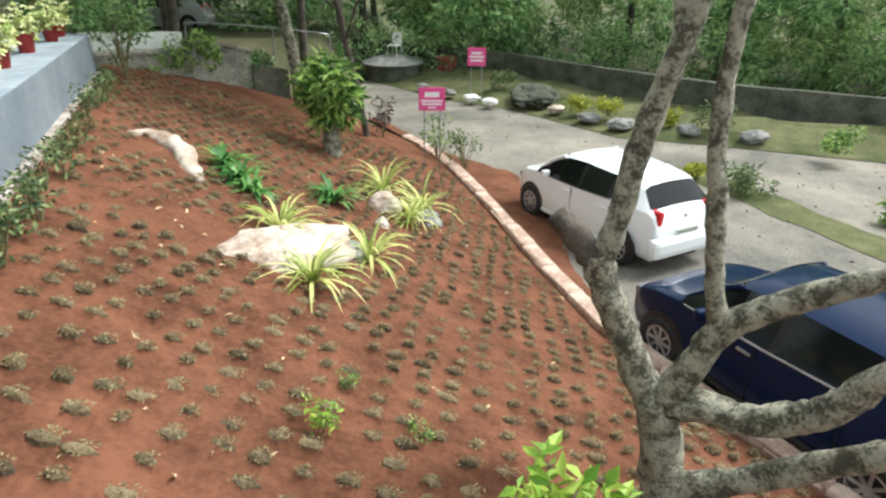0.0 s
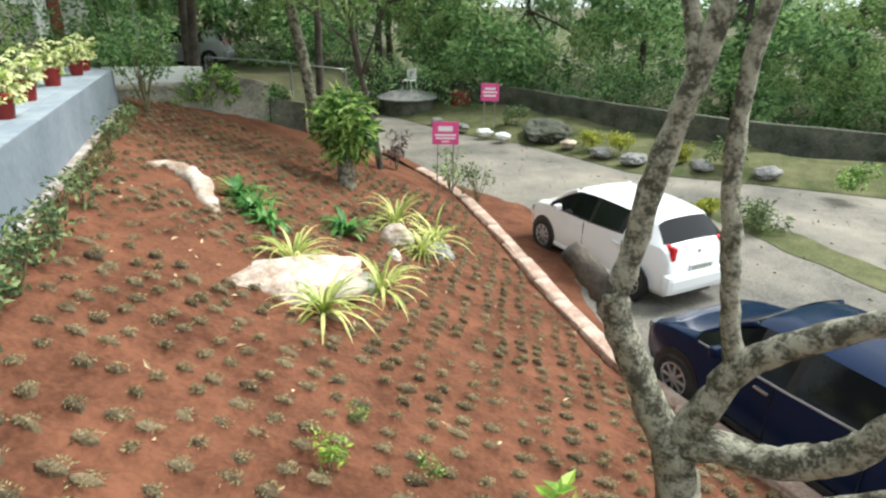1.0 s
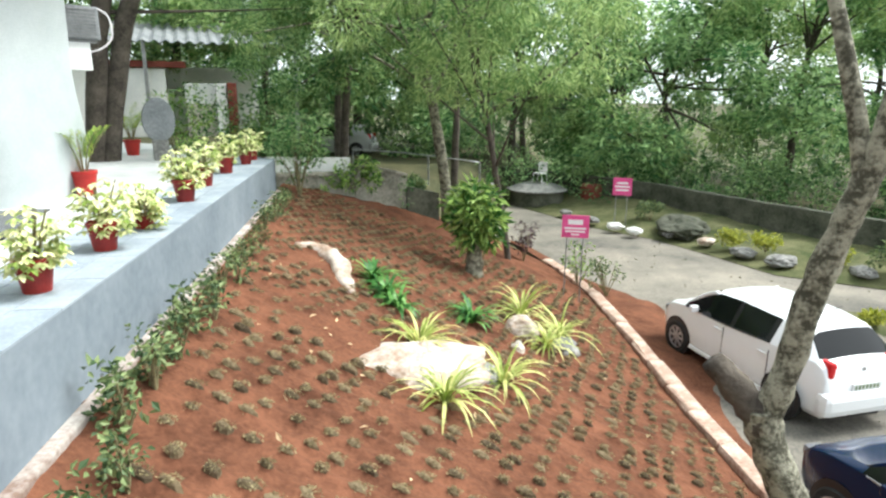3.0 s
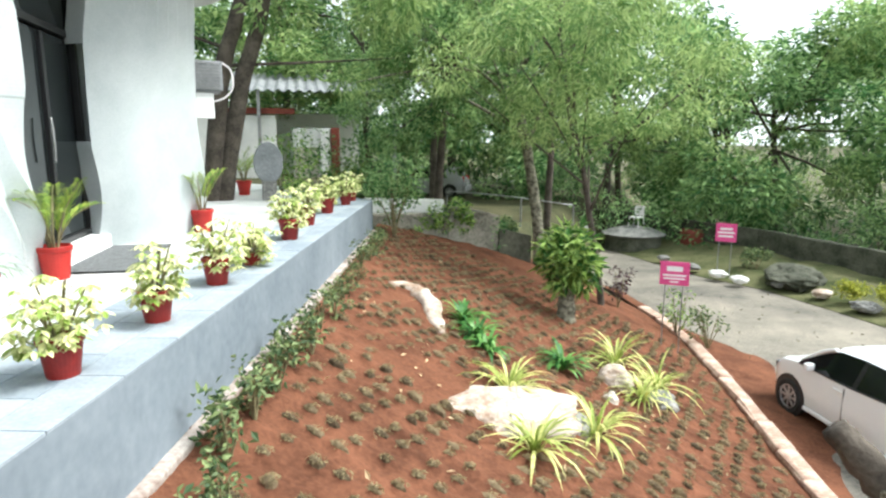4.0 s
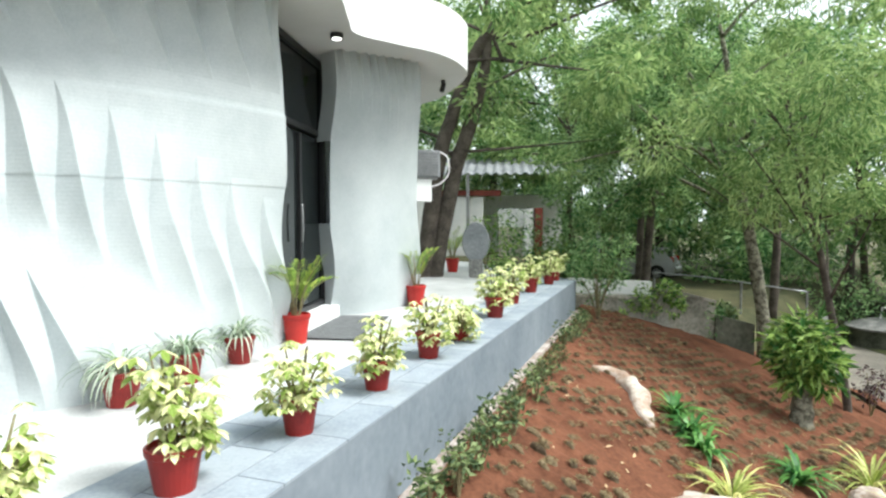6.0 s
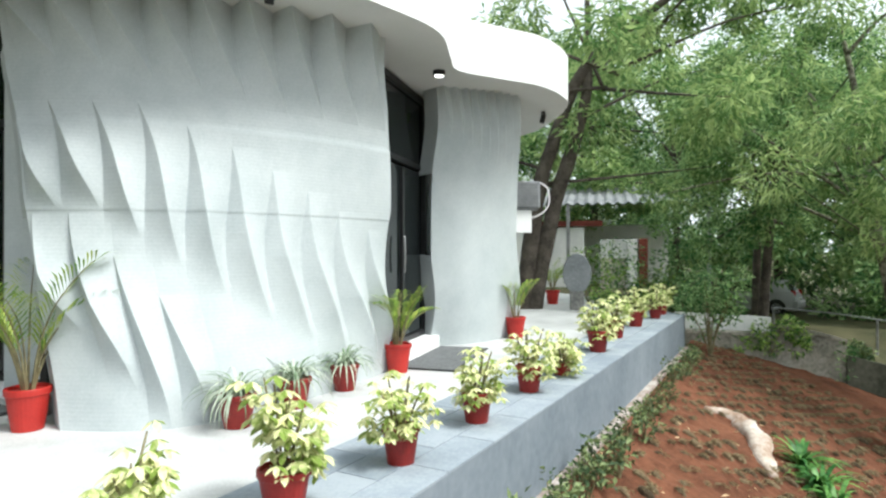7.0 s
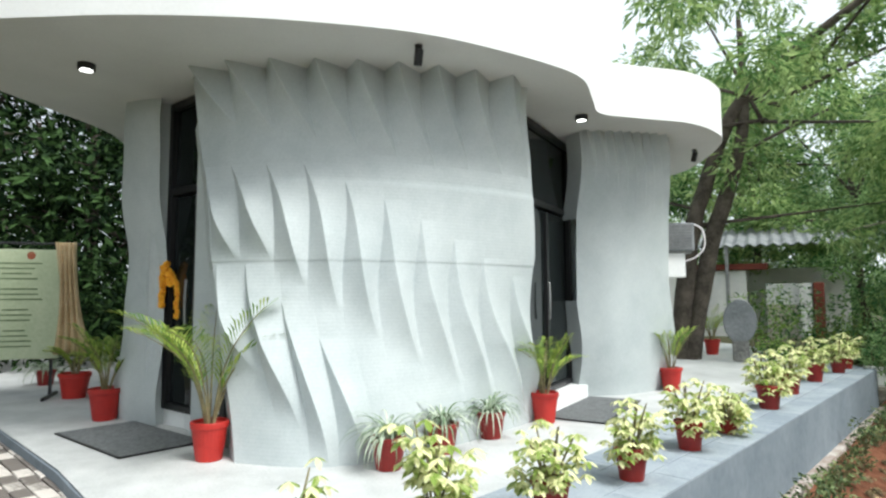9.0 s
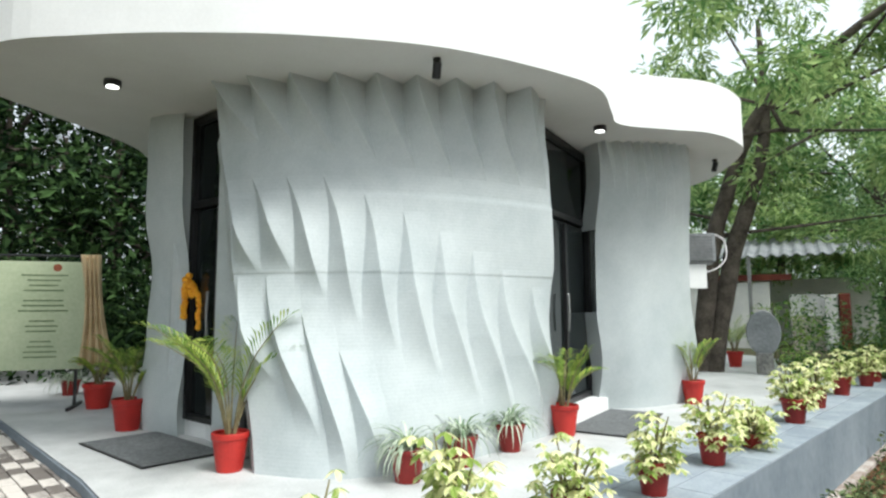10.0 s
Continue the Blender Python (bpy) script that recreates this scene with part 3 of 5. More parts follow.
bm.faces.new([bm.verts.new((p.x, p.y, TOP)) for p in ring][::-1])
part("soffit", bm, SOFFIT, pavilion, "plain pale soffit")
# doors of the pavilion
def glazed_door(a, b, z0, z1, label):
    """A tall dark door with a transom between the plan points a and b."""
    a, b = Vector((*a, 0)), Vector((*b, 0))
    w = (b - a).length
    m = pose(a.x, a.y, z0, 0, 0, math.degrees(math.atan2(b.y - a.y, b.x - a.x)))
    d = thing("glass_door", m, label, "door", "doors of the pavilion")
    h = z1 - z0
    for nm, c, s in (("jamb", (0.04, 0, h / 2), (0.08, 0.1, h)), ("jamb", (w - 0.04, 0, h / 2), (0.08, 0.1, h)), ("head", (w / 2, 0, h - 0.04), (w - 0.164, 0.1, 0.08)), ("transom_bar", (w / 2, 0, h * 0.7), (w - 0.164, 0.1, 0.07)), ("sill", (w / 2, 0, 0.03), (w - 0.164, 0.1, 0.06)), ("mullion", (w / 2, 0, h * 0.35), (0.07, 0.09, h * 0.7 - 0.14))):
        bm = bmesh.new()
        box(bm, c, s, bevel=0.006)
        part(nm, bm, BLACK, d)
    for nm, c, s in (("pane", (w * 0.27, 0, h * 0.35), (w * 0.46 - 0.09, 0.012, h * 0.66)), ("pane", (w * 0.73, 0, h * 0.35), (w * 0.46 - 0.09, 0.012, h * 0.66)), ("transom_pane", (w / 2, 0, h * 0.845), (w - 0.17, 0.012, h * 0.27))):
        bm = bmesh.new()
        box(bm, c, s)
        part(nm, bm, DOORGLASS, d)
    bm = bmesh.new()
    tube(bm, [(w * 0.44, -0.09, h * 0.27), (w * 0.44, -0.1, h * 0.34), (w * 0.44, -0.09, h * 0.41)], [0.014] * 3, 8)
    part("pull_handle", bm, STEEL, d, smooth=True)
    return d


glazed_door((-6.98, 0.14), (-5.92, 0.62), 0.16, TOP - 0.02, "tall black-framed glass door of the pavilion, closed")
glazed_door((-5.52, 3.4), (-6.6, 4.95), 0.16, TOP - 0.02, "tall black-framed glass door beside the plain wall, closed")
for nm, quad, lab in (("door_step", [(-7.55, -0.2), (-6.95, 0.32), (-6.0, 0.72), (-5.6, 0.55), (-6.65, 0.3)], "low pale step under the garlanded door"), ("door_step", [(-5.36, 3.48), (-6.3, 4.98), (-6.75, 5.0), (-5.62, 3.2)], "low pale step at the side door")):
    bm = bmesh.new()
    lo = [bm.verts.new((x, y, 0.0)) for x, y in quad]
    hi = [bm.verts.new((x, y, 0.15)) for x, y in quad]
    bm.faces.new(hi)
    for i in range(len(quad)):
        j = (i + 1) % len(quad)
        bm.faces.new((lo[i], lo[j], hi[j], hi[i]))
    bmesh.ops.recalc_face_normals(bm, faces=bm.faces)
    tagged(part(nm, bm, WHITE), lab, "step", kind="structure")


# marigold garland on the left door
gar = thing("garland", pose(-6.86, 0.08, 1.5), "orange marigold garland hung on the door", "garland")
rng = np.random.default_rng(3)
bm = bmesh.new()
for a, b, n in (((0, 0, 0.06), (0.0, -0.02, -0.3), 9), ((0.02, 0.04, 0.03), (0.05, 0.13, -0.12), 6), ((0.05, 0.13, -0.1), (0.05, 0.14, -0.42), 8), ((0.03, 0.02, 0.1), (0.03, 0.06, -0.1), 5)):
    for k in range(n):
        t = k / (n - 1)
        c = Vector(a).lerp(Vector(b), t) + Vector([rng.uniform(-0.01, 0.01) for _ in range(3)])
        bmesh.ops.create_icosphere(bm, subdivisions=1, radius=0.036 + 0.008 * rng.uniform(), matrix=Matrix.Translation(c))
part("flower_string", bm, MARIGOLD, gar)


# doormats
def doormat(corners, label):
    c = [Vector((*p, 0)) for p in corners]
    mid = sum(c, Vector()) / 4
    ux = ((c[1] - c[0]) + (c[2] - c[3])) / 2
    uy = ((c[3] - c[0]) + (c[2] - c[1])) / 2
    m = pose(mid.x, mid.y, 0.006, 0, 0, math.degrees(math.atan2(uy.y, uy.x)))
    d = thing("doormat", m, label, "doormat", "doormats")
    bm = bmesh.new()
    box(bm, (0, 0, 0.008), (uy.length, ux.length, 0.016), bevel=0.004)
    part("mat_top", bm, MATTING, d)
    bm = bmesh.new()
    for sx, sy, lx, ly in ((0, 0.5, 1, 0), (0, -0.5, 1, 0), (0.5, 0, 0, 1), (-0.5, 0, 0, 1)):
        box(bm, (sx * uy.length, sy * ux.length, 0.006), (uy.length * lx + 0.03, ux.length * ly + 0.03, 0.012))
    part("rubber_edge", bm, BLACK, d)
    return d


doormat([(-6.77, -0.69), (-7.27, -0.23), (-6.02, 0.35), (-5.53, -0.16)], "dark grey doormat on the pale floor before the garlanded door")
doormat([(-6.26, 5.0), (-5.73, 5.28), (-4.9, 4.0), (-5.44, 3.72)], "dark grey doormat at the side door")


# lamps under the roof
def downlight(x, y):
    d = thing("downlight", pose(x, y, TOP), "round black surface downlight, lit, under the soffit", "lamp", "soffit downlights")
    bm = bmesh.new()
    lathe(bm, [(0.068, -0.055), (0.072, -0.05), (0.072, 0.0)], 24)
    part("housing", bm, BLACK, d, smooth=False)
    bm = bmesh.new()
    lathe(bm, [(0.052, -0.06), (0.052, -0.056)], 24)
    part("lens", bm, LAMPGLOW, d)


def spot(x, y, turn):
    d = thing("spotlight", pose(x, y, TOP, 0, 0, turn), "small black spotlight hung under the roof edge", "lamp", "black spotlights")
    bm = bmesh.new()
    lathe(bm, [(0.03, -0.025), (0.035, 0.0)], 16)
    part("base", bm, BLACK, d)
    bm = bmesh.new()
    lathe(bm, [(0.034, -0.16), (0.036, -0.15), (0.036, -0.03), (0.02, -0.02)], 16, pose(0.02, 0, -0.01, 0, 14, 0))
    part("barrel", bm, BLACK, d)


downlight(-6.12, -0.61)
downlight(-5.44, 4.27)
spot(-4.5, 1.84, 0)
spot(-6.02, 6.72, 40)


# pots and plants
def pot_body(d, r, h, clay=POT):
    bm = bmesh.new()
    lathe(bm, [(r * 0.66, 0), (r * 0.69, 0.004), (r * 0.93, h * 0.84), (r * 0.93, h * 0.96), (r * 0.86, h * 0.96), (r * 0.8, h * 0.7)], 28)
    part("pot", bm, clay, d, smooth=False)
    bm = bmesh.new()
    lathe(bm, [(r * 0.95, h * 0.83), (r * 1.0, h * 0.85), (r * 1.02, h * 0.98), (r * 0.98, h), (r * 0.9, h), (r * 0.88, h * 0.92)], 28)
    rim = part("rim", bm, clay, d, smooth=False)
    bm = bmesh.new()
    lathe(bm, [(r * 0.4, h * 0.82), (r * 0.87, h * 0.86), (r * 0.5, h * 0.89), (0.01, h * 0.9)], 20)
    part("soil", bm, POTSOIL, d)


def schefflera(m, seed, tall, wide, r, h, label, leaf=0.066):
    d = thing("potted_shrub", m, label, "potted plant", "variegated pots along the terrace")
    rng = np.random.default_rng(seed)
    pot_body(d, r, h, POTDARK)
    bm = bmesh.new()
    tips = []
    for k in range(7):
        w = rng.uniform(0, 2 * math.pi)
        e = rng.uniform(0.15, 1.0)
        tip = Vector((math.cos(w) * wide * 0.4 * e, math.sin(w) * wide * 0.4 * e, h + tall * rng.uniform(0.35, 0.95)))
        tube(bm, [(0.2 * tip.x, 0.2 * tip.y, h * 0.85), (0.6 * tip.x, 0.6 * tip.y, (h + tip.z) / 2), tip], [0.009, 0.007, 0.004], 5)
        tips.append(tip)
    part("branchwork", bm, STEM, d)
    V, F = [], []
    # palmate clusters: leaflets spread round a point
    spots = []
    for k in range(90):
        t = tips[k % len(tips)]
        f_ = rng.uniform(0.4, 1.05)
        w = rng.uniform(0, 2 * math.pi)
        spots.append(Vector((t.x * f_ + math.cos(w) * wide * 0.2, t.y * f_ + math.sin(w) * wide * 0.2, h + (t.z - h) * f_ + rng.uniform(-0.16, 0.05) * wide * 2)))
    for p in spots:
        n = int(rng.integers(5, 8))
        ph = rng.uniform(0, 6)
        tilt = Vector((p.x, p.y, 0)) * 0.9
        for i in range(n):
            w = ph + 2 * math.pi * i / n
            dr = (Vector((math.cos(w), math.sin(w), -0.45)) + tilt * 1.5).normalized()
            sd = dr.cross(Vector((0, 0, 1))).normalized()
            L = leaf * rng.uniform(0.8, 1.25)
            b = len(V)
            up = sd.cross(dr)
            V += [p, p + dr * L * 0.35 + sd * L * 0.21, p + dr * L * 0.7 + sd * L * 0.19 - up * L * 0.05, p + dr * L - up * L * 0.16, p + dr * L * 0.7 - sd * L * 0.19 - up * L * 0.05, p + dr * L * 0.35 - sd * L * 0.21, p + dr * L * 0.4 - up * L * 0.05]
            F += [(b, b + 1, b + 6), (b + 1, b + 2, b + 6), (b + 2, b + 3, b + 6), (b + 3, b + 4, b + 6), (b + 4, b + 5, b + 6), (b + 5, b, b + 6)]
    raw("foliage", V, F, VARIEG, d)
    return d


def frond(rng, V, F, base, w, el, L, arch, leaflet):
    out, side = Vector((math.cos(w), math.sin(w), 0)), Vector((-math.sin(w), math.cos(w), 0))
    p = Vector(base)
    line = [p.copy()]
    for k in range(10):
        a = el - arch * (k / 10) ** 1.3
        p = p + (out * math.cos(a) + Vector((0, 0, math.sin(a)))) * L / 10
        line.append(p.copy())
    for k in range(3, 11):
        for j in range(3):
            q = line[k] if j == 0 or k == 10 else line[k].lerp(line[k + 1], j / 3)
            d0 = (line[k] - line[k - 1]).normalized()
            for s in (-1, 1):
                ll = leaflet * (1.0 - 0.55 * abs((k - 6) / 5)) * rng.uniform(0.85, 1.15)
                dr = (d0 * 0.75 + side * s * 0.8 + Vector((0, 0, 0.25))).normalized()
                pp = dr.cross(Vector((0, 0, 1))).normalized() * 0.0075
                b = len(V)
                tip = q + dr * ll - Vector((0, 0, 0.25 * ll))
                mid = q + dr * ll * 0.5
                V += [q, mid + pp, tip, mid - pp]
                F += [(b, b + 1, b + 2, b + 3)]
    return line


def palm(m, seed, tall, fronds, r, h, label, arch=(0.5, 1.7)):
    d = thing("potted_palm", m, label, "potted palm", "potted palms")
    rng = np.random.default_rng(seed)
    pot_body(d, r, h)
    V, F = [], []
    bm = bmesh.new()
    for k in range(fronds):
        w = 2 * math.pi * k / fronds + rng.uniform(-0.5, 0.5)
        L = tall * rng.uniform(0.75, 1.1)
        base = (0.03 * math.cos(w), 0.03 * math.sin(w), h * 0.88)
        line = frond(rng, V, F, base, w, math.radians(rng.uniform(74, 88)), L, rng.uniform(*arch), tall * 0.33)
        tube(bm, line[::3] + [line[-1]], [0.01, 0.008, 0.005, 0.003, 0.002], 5)
    part("stalk", bm, STEM, d)
    raw("foliage", V, F, PALM, d)
    return d


def spider(m, seed, label):
    d = thing("spider_plant", m, label, "potted plant", "pots of spider plants by the wall")
    rng = np.random.default_rng(seed)
    pot_body(d, 0.135, 0.24, POTDARK)
    V, F = blade_fan(rng, 90, 0.42, 0.016, 2.5, 1.0, 0.21, 0.06, 7)
    raw("foliage", V, F, SPIDER, d)


A_ = "red plastic pot of variegated cream-and-green shrub on the terrace border"
first = schefflera(pose(-3.06, 2.02, 0.0), 11, 0.32, 0.58, 0.115, 0.225, A_)
for (x, y, rz, s) in ((-3.4, 2.95, 70, 1.02), (-3.81, 3.97, 140, 1.06), (-4.71, 6.23, 200, 1.2), (-5.28, 7.45, 20, 1.15), (-5.85, 8.85, 260, 1.2), (-6.3, 10.2, 320, 1.1), (-6.62, 10.95, 50, 1.15)):
    copy_thing(first, pose(x, y, 0, 0, 0, rz) @ Matrix.Scale(s, 4))
schefflera(pose(-2.86, 1.19, 0.0, 0, 0, 40), 12, 0.46, 0.6, 0.13, 0.22, "tall leggy variegated shrub in a red pot near the terrace corner", 0.075)
schefflera(pose(-2.86, 0.5, 0.0, 0, 0, 140), 15, 0.3, 0.42, 0.115, 0.225, "low variegated shrub in a red pot at the terrace corner")
schefflera(pose(-4.1, 4.78, 0.0, 0, 0, 10), 13, 0.3, 0.72, 0.11, 0.13, "sprawling variegated shrub that hides its small red pot", 0.08)
palm(pose(-5.3, 0.4, 0.0, 0, 0, 30), 21, 1.12, 13, 0.145, 0.3, "tall areca palm in a red pot beside the garlanded door", (0.8, 2.3))
palm(pose(-5.28, 3.58, 0.0, 0, 0, 80), 22, 0.66, 11, 0.145, 0.3, "areca palm in a red pot beside the side door")
palm(pose(-6.2, 6.32, 0.0, 0, 0, 10), 23, 0.66, 9, 0.15, 0.31, "slim young areca palm in a red pot by the plain wall")
palm(pose(-7.5, -0.42, 0.0, 0, 0, 200), 24, 0.72, 9, 0.165, 0.33, "dark green areca palm in a red pot at the end wall")
palm(pose(-9.6, 11.2, 0.0, 0, 0, 120), 25, 0.85, 10, 0.17, 0.33, "areca palm in a red pot at the terrace's far end")
palm(pose(-9.3, -0.85, 0.0, 0, 0, 60), 26, 0.55, 10, 0.19, 0.32, "bushy young palm in a red pot under the notice board")
spider(pose(-4.42, 1.56, 0.0), 31, "red pot of spider plant with blades hanging over its rim")
spider(pose(-4.66, 2.12, 0.0, 0, 0, 100), 32, "red pot of spider plant leaning against the finned wall")
spider(pose(-4.93, 2.74, 0.0, 0, 0, 200), 33, "small red pot of spider plant by the finned wall")
spider(pose(-10.9, -1.35, -0.02, 0, 0, 30), 34, "red pot behind the notice board")


# notice board with a drawn cloth
nb = thing("notice_board", pose(-9.5, -1.6, 0.0, 0, 0, 84), "pale green notice board on black posts, cream cloth drawn aside", "notice board")
bm = bmesh.new()
box(bm, (-0.4, 0, 1.2), (1.9, 0.04, 1.4), bevel=0.006)
bd = part("board", bm, BOARD, nb)
rng = np.random.default_rng(8)
for col, x0, w0 in ((0, -1.25, 0.75), (1, -0.3, 0.66)):
    bm = bmesh.new()
    for k in range(17):
        if k in (4, 8, 12):
            continue
        w = w0 * rng.uniform(0.35, 0.9)
        box(bm, (x0 + 0.45 * (0.75 - w) + w / 2, -0.0225, 1.72 - 0.066 * k), (w, 0.004, 0.018))
    part("lettering", bm, INK, bd, "rows of small faded lettering")
bm = bmesh.new()
lathe(bm, [(0.05, -0.004), (0.05, 0.0)], 20, pose(0.2, -0.022, 1.82, 90, 0, 0))
part("emblem", bm, EMBLEM, bd)
for x in (-1.28, 0.46):
    bm = bmesh.new()
    box(bm, (x, 0.05, 1.0), (0.035, 0.035, 2.0))
    part("post", bm, BLACK, nb)
    bm = bmesh.new()
    box(bm, (x, 0.05, 0.02), (0.04, 0.7, 0.04), bevel=0.005)
    part("foot", bm, BLACK, nb)
bm = bmesh.new()
tube(bm, [(-1.5, 0.0, 1.98), (-0.4, 0, 1.975), (0.75, 0.0, 1.98)], [0.016] * 3, 8)
part("curtain_rod", bm, BLACK, nb)
V, F = [], []
for j in range(25):
    v = j / 24
    for i in range(41):
        u = i / 40
        wdt = 0.24 + 0.2 * v ** 2 - 0.06 * math.sin(v * 3.1)
        V.append((0.58 + 0.12 * v + (u - 0.5) * wdt, -0.03 + 0.035 * math.sin(u * 26 + v * 2) * (0.5 + 0.5 * v), 2.0 - 1.45 * v))
F = [(j * 41 + i, j * 41 + i + 1, (j + 1) * 41 + i + 1, (j + 1) * 41 + i) for j in range(24) for i in range(40)]
cl = raw("cloth", V, F, CLOTH, nb, "gathered cream cloth", smooth=True)
so = cl.modifiers.new("thick", "SOLIDIFY")
so.thickness = 0.006


# air-conditioner on the wall's far side
ac = thing("air_conditioner", pose(-6.8, 6.95, 2.15, 0, 0, 62), "grey outdoor air-conditioner unit with a loop of cable", "air conditioner")
bm = bmesh.new()
box(bm, (0, 0, 0), (0.75, 0.28, 0.42), bevel=0.02)
part("case", bm, SHEET, ac)
for k in range(9):
    bm = bmesh.new()
    box(bm, (0, -0.146, -0.17 + 0.042 * k), (0.66, 0.012, 0.014))
    part("louvre", bm, STEEL, ac)
bm = bmesh.new()
tube(bm, [(0.36, -0.1, 0.2), (0.5, -0.12, 0.1), (0.52, -0.12, -0.15), (0.4, -0.1, -0.3), (0.25, -0.05, -0.36)], [0.012] * 5, 6)
part("cable", bm, SIGNWHITE, ac)
bm = bmesh.new()
box(bm, (0.1, 0.0, -0.42), (0.3, 0.16, 0.36), bevel=0.012)
part("junction_box", bm, WHITE, ac)
bm = bmesh.new()
box(bm, (0.0, 0.1, -0.23), (0.7, 0.36, 0.03))
part("bracket", bm, STEEL, ac)


# ---- the bed ----
def rock(name, x, y, z, size, turn, seed, material, label, tilt=0.0, rough=0.28):
    bm = bmesh.new()
    bmesh.ops.create_icosphere(bm, subdivisions=5, radius=1.0)
    for v in bm.verts:
        n = v.co.normalized()
        k = 1 + rough * noise.noise(n * 1.3 + Vector((seed, 0, 0))) + rough * 0.5 * noise.noise(n * 3.1 + Vector((0, seed, 0))) + rough * 0.22 * noise.noise(n * 8 + Vector((0, 0, seed)))
        v.co = n * k
        v.co.x *= size[0]
        v.co.y *= size[1]
        v.co.z *= size[2]
    ob = part(name, bm, material, smooth=True)
    ob.matrix_basis = pose(x, y, z, tilt, 0, turn)
    return tagged(ob, label, "rock")


rock("boulder", -1.85, 5.6, -1.6, (0.92, 0.52, 0.27), 30, 1, ROCK, "broad pale boulder half sunk in the red soil")
rock("boulder", -1.3, 6.2, -1.93, (0.42, 0.3, 0.26), 50, 2, DARKROCK, "grey boulder among the striped plants", 0, 0.35)
crest = [(-4.35, 8.2), (-4.05, 8.42), (-3.72, 8.2), (-3.42, 7.78), (-3.05, 7.24)]
bm = bmesh.new()
tube(bm, [(x, y, bed_z(x, y) - 0.03) for x, y in crest], [0.05, 0.15, 0.17, 0.16, 0.05], 20, 0.4, 3)
tagged(part("boulder", bm, ROCK, smooth=True), "long curved ridge of pale rock in the soil", "rock")
rock("boulder", -0.92, 8.75, -2.3, (0.27, 0.2, 0.3), 15, 4, ROCK, "upright whitish stone among striped plants", 0, 0.2)
rock("boulder", -0.3, 8.95, -2.62, (0.32, 0.24, 0.22), 60, 5, DARKROCK, "dark grey stone beside a striped plant")
rock("boulder", -0.88, 7.95, -2.24, (0.14, 0.1, 0.14), 60, 7, CREAMPAINT, "small brown stone on the slope")


def clump(name, x, y, seed, blades, length, width, arch, material, label, category, dz=0.0, spread=1.0):
    V, F = blade_fan(np.random.default_rng(seed), blades, length, width, arch, spread, 0, 0.05, 6)
    d = thing(name, pose(x, y, bed_z(x, y) + dz), label, category, "clumps in the bed")
    raw("leaves", V, F, material, d)
    return d


for k, (x, y, L) in enumerate(((-1.82, 6.25, 0.62), (-1.25, 5.15, 0.6), (-0.85, 6.35, 0.58), (-1.0, 9.6, 0.75), (-0.35, 9.4, 0.7), (-0.5, 8.6, 0.55))):
    clump("striped_grass_plant", x, y, 40 + k, 46, L * 1.22, 0.036, 1.75, STRIPED, "clump of arching yellow-striped blades in red soil", "plant", 0.02)
for k, (x, y, L, n) in enumerate(((-3.05, 8.05, 0.55, 50), (-2.7, 7.7, 0.55, 50), (-2.45, 7.4, 0.5, 40), (-1.6, 8.25, 0.62, 60))):
    clump("lily_clump", x, y, 60 + k, n, L, 0.06, 1.9, LILY, "clump of broad glossy green lily blades", "plant", 0.0)


def leafy(name, x, y, z, seed, balls, per, leaf, material, label, category, group="", stems=5, stem_mat=None, stem_r=0.012):
    """A bush: stems from one foot to its balls of leaves."""
    d = thing(name, pose(x, y, z), label, category, group)
    rng = np.random.default_rng(seed)
    bm = bmesh.new()
    for b in balls[:stems]:
        tube(bm, [(0.02 * b[0], 0.02 * b[1], -0.03), (0.4 * b[0] + rng.uniform(-0.03, 0.03), 0.4 * b[1], 0.5 * b[2]), b[:3]], [stem_r, stem_r * 0.8, stem_r * 0.4], 6)
    part("branchwork", bm, stem_mat or STEM, d)
    c, n = blobs(rng, balls, per)
    V, F = leaves(rng, c, n, leaf[0], leaf[1], 0.25)
    raw("foliage", V, F, material, d)
    return d


rng = np.random.default_rng(77)
variants = []
for k in range(4):
    balls = [(rng.uniform(-0.13, 0.13), rng.uniform(-0.13, 0.13), rng.uniform(0.1, 0.42), rng.uniform(0.07, 0.13)) for _ in range(8)]
    y = 2.75 + 0.5 * k
    variants.append(leafy("hedge_shrub", wall_x(y) + 0.32, y, bed_z(wall_x(y) + 0.32, y), 80 + k, balls, 22, (0.07, 0.036), HEDGE, "sparse young hedge shrub at the foot of the plinth", "shrub", "young hedge along the plinth", 8))
y, k = 4.7, 0
while y < 11.2:
    x = wall_x(y) + rng.uniform(0.22, 0.38)
    copy_thing(variants[k % 4], pose(x, y, bed_z(x, y), 0, 0, rng.uniform(0, 360)) @ Matrix.Scale(rng.uniform(0.62, 1.0), 4))
    y += rng.uniform(0.42, 0.7)
    k += 1
for k in (0, 1, 2, 3):
    x, y = wall_x(1.0 + 0.45 * k) + 0.5, 1.0 + 0.45 * k
    copy_thing(variants[k], pose(x, y, bed_z(x, y), 0, 0, 90 * k) @ Matrix.Scale(0.8, 4))

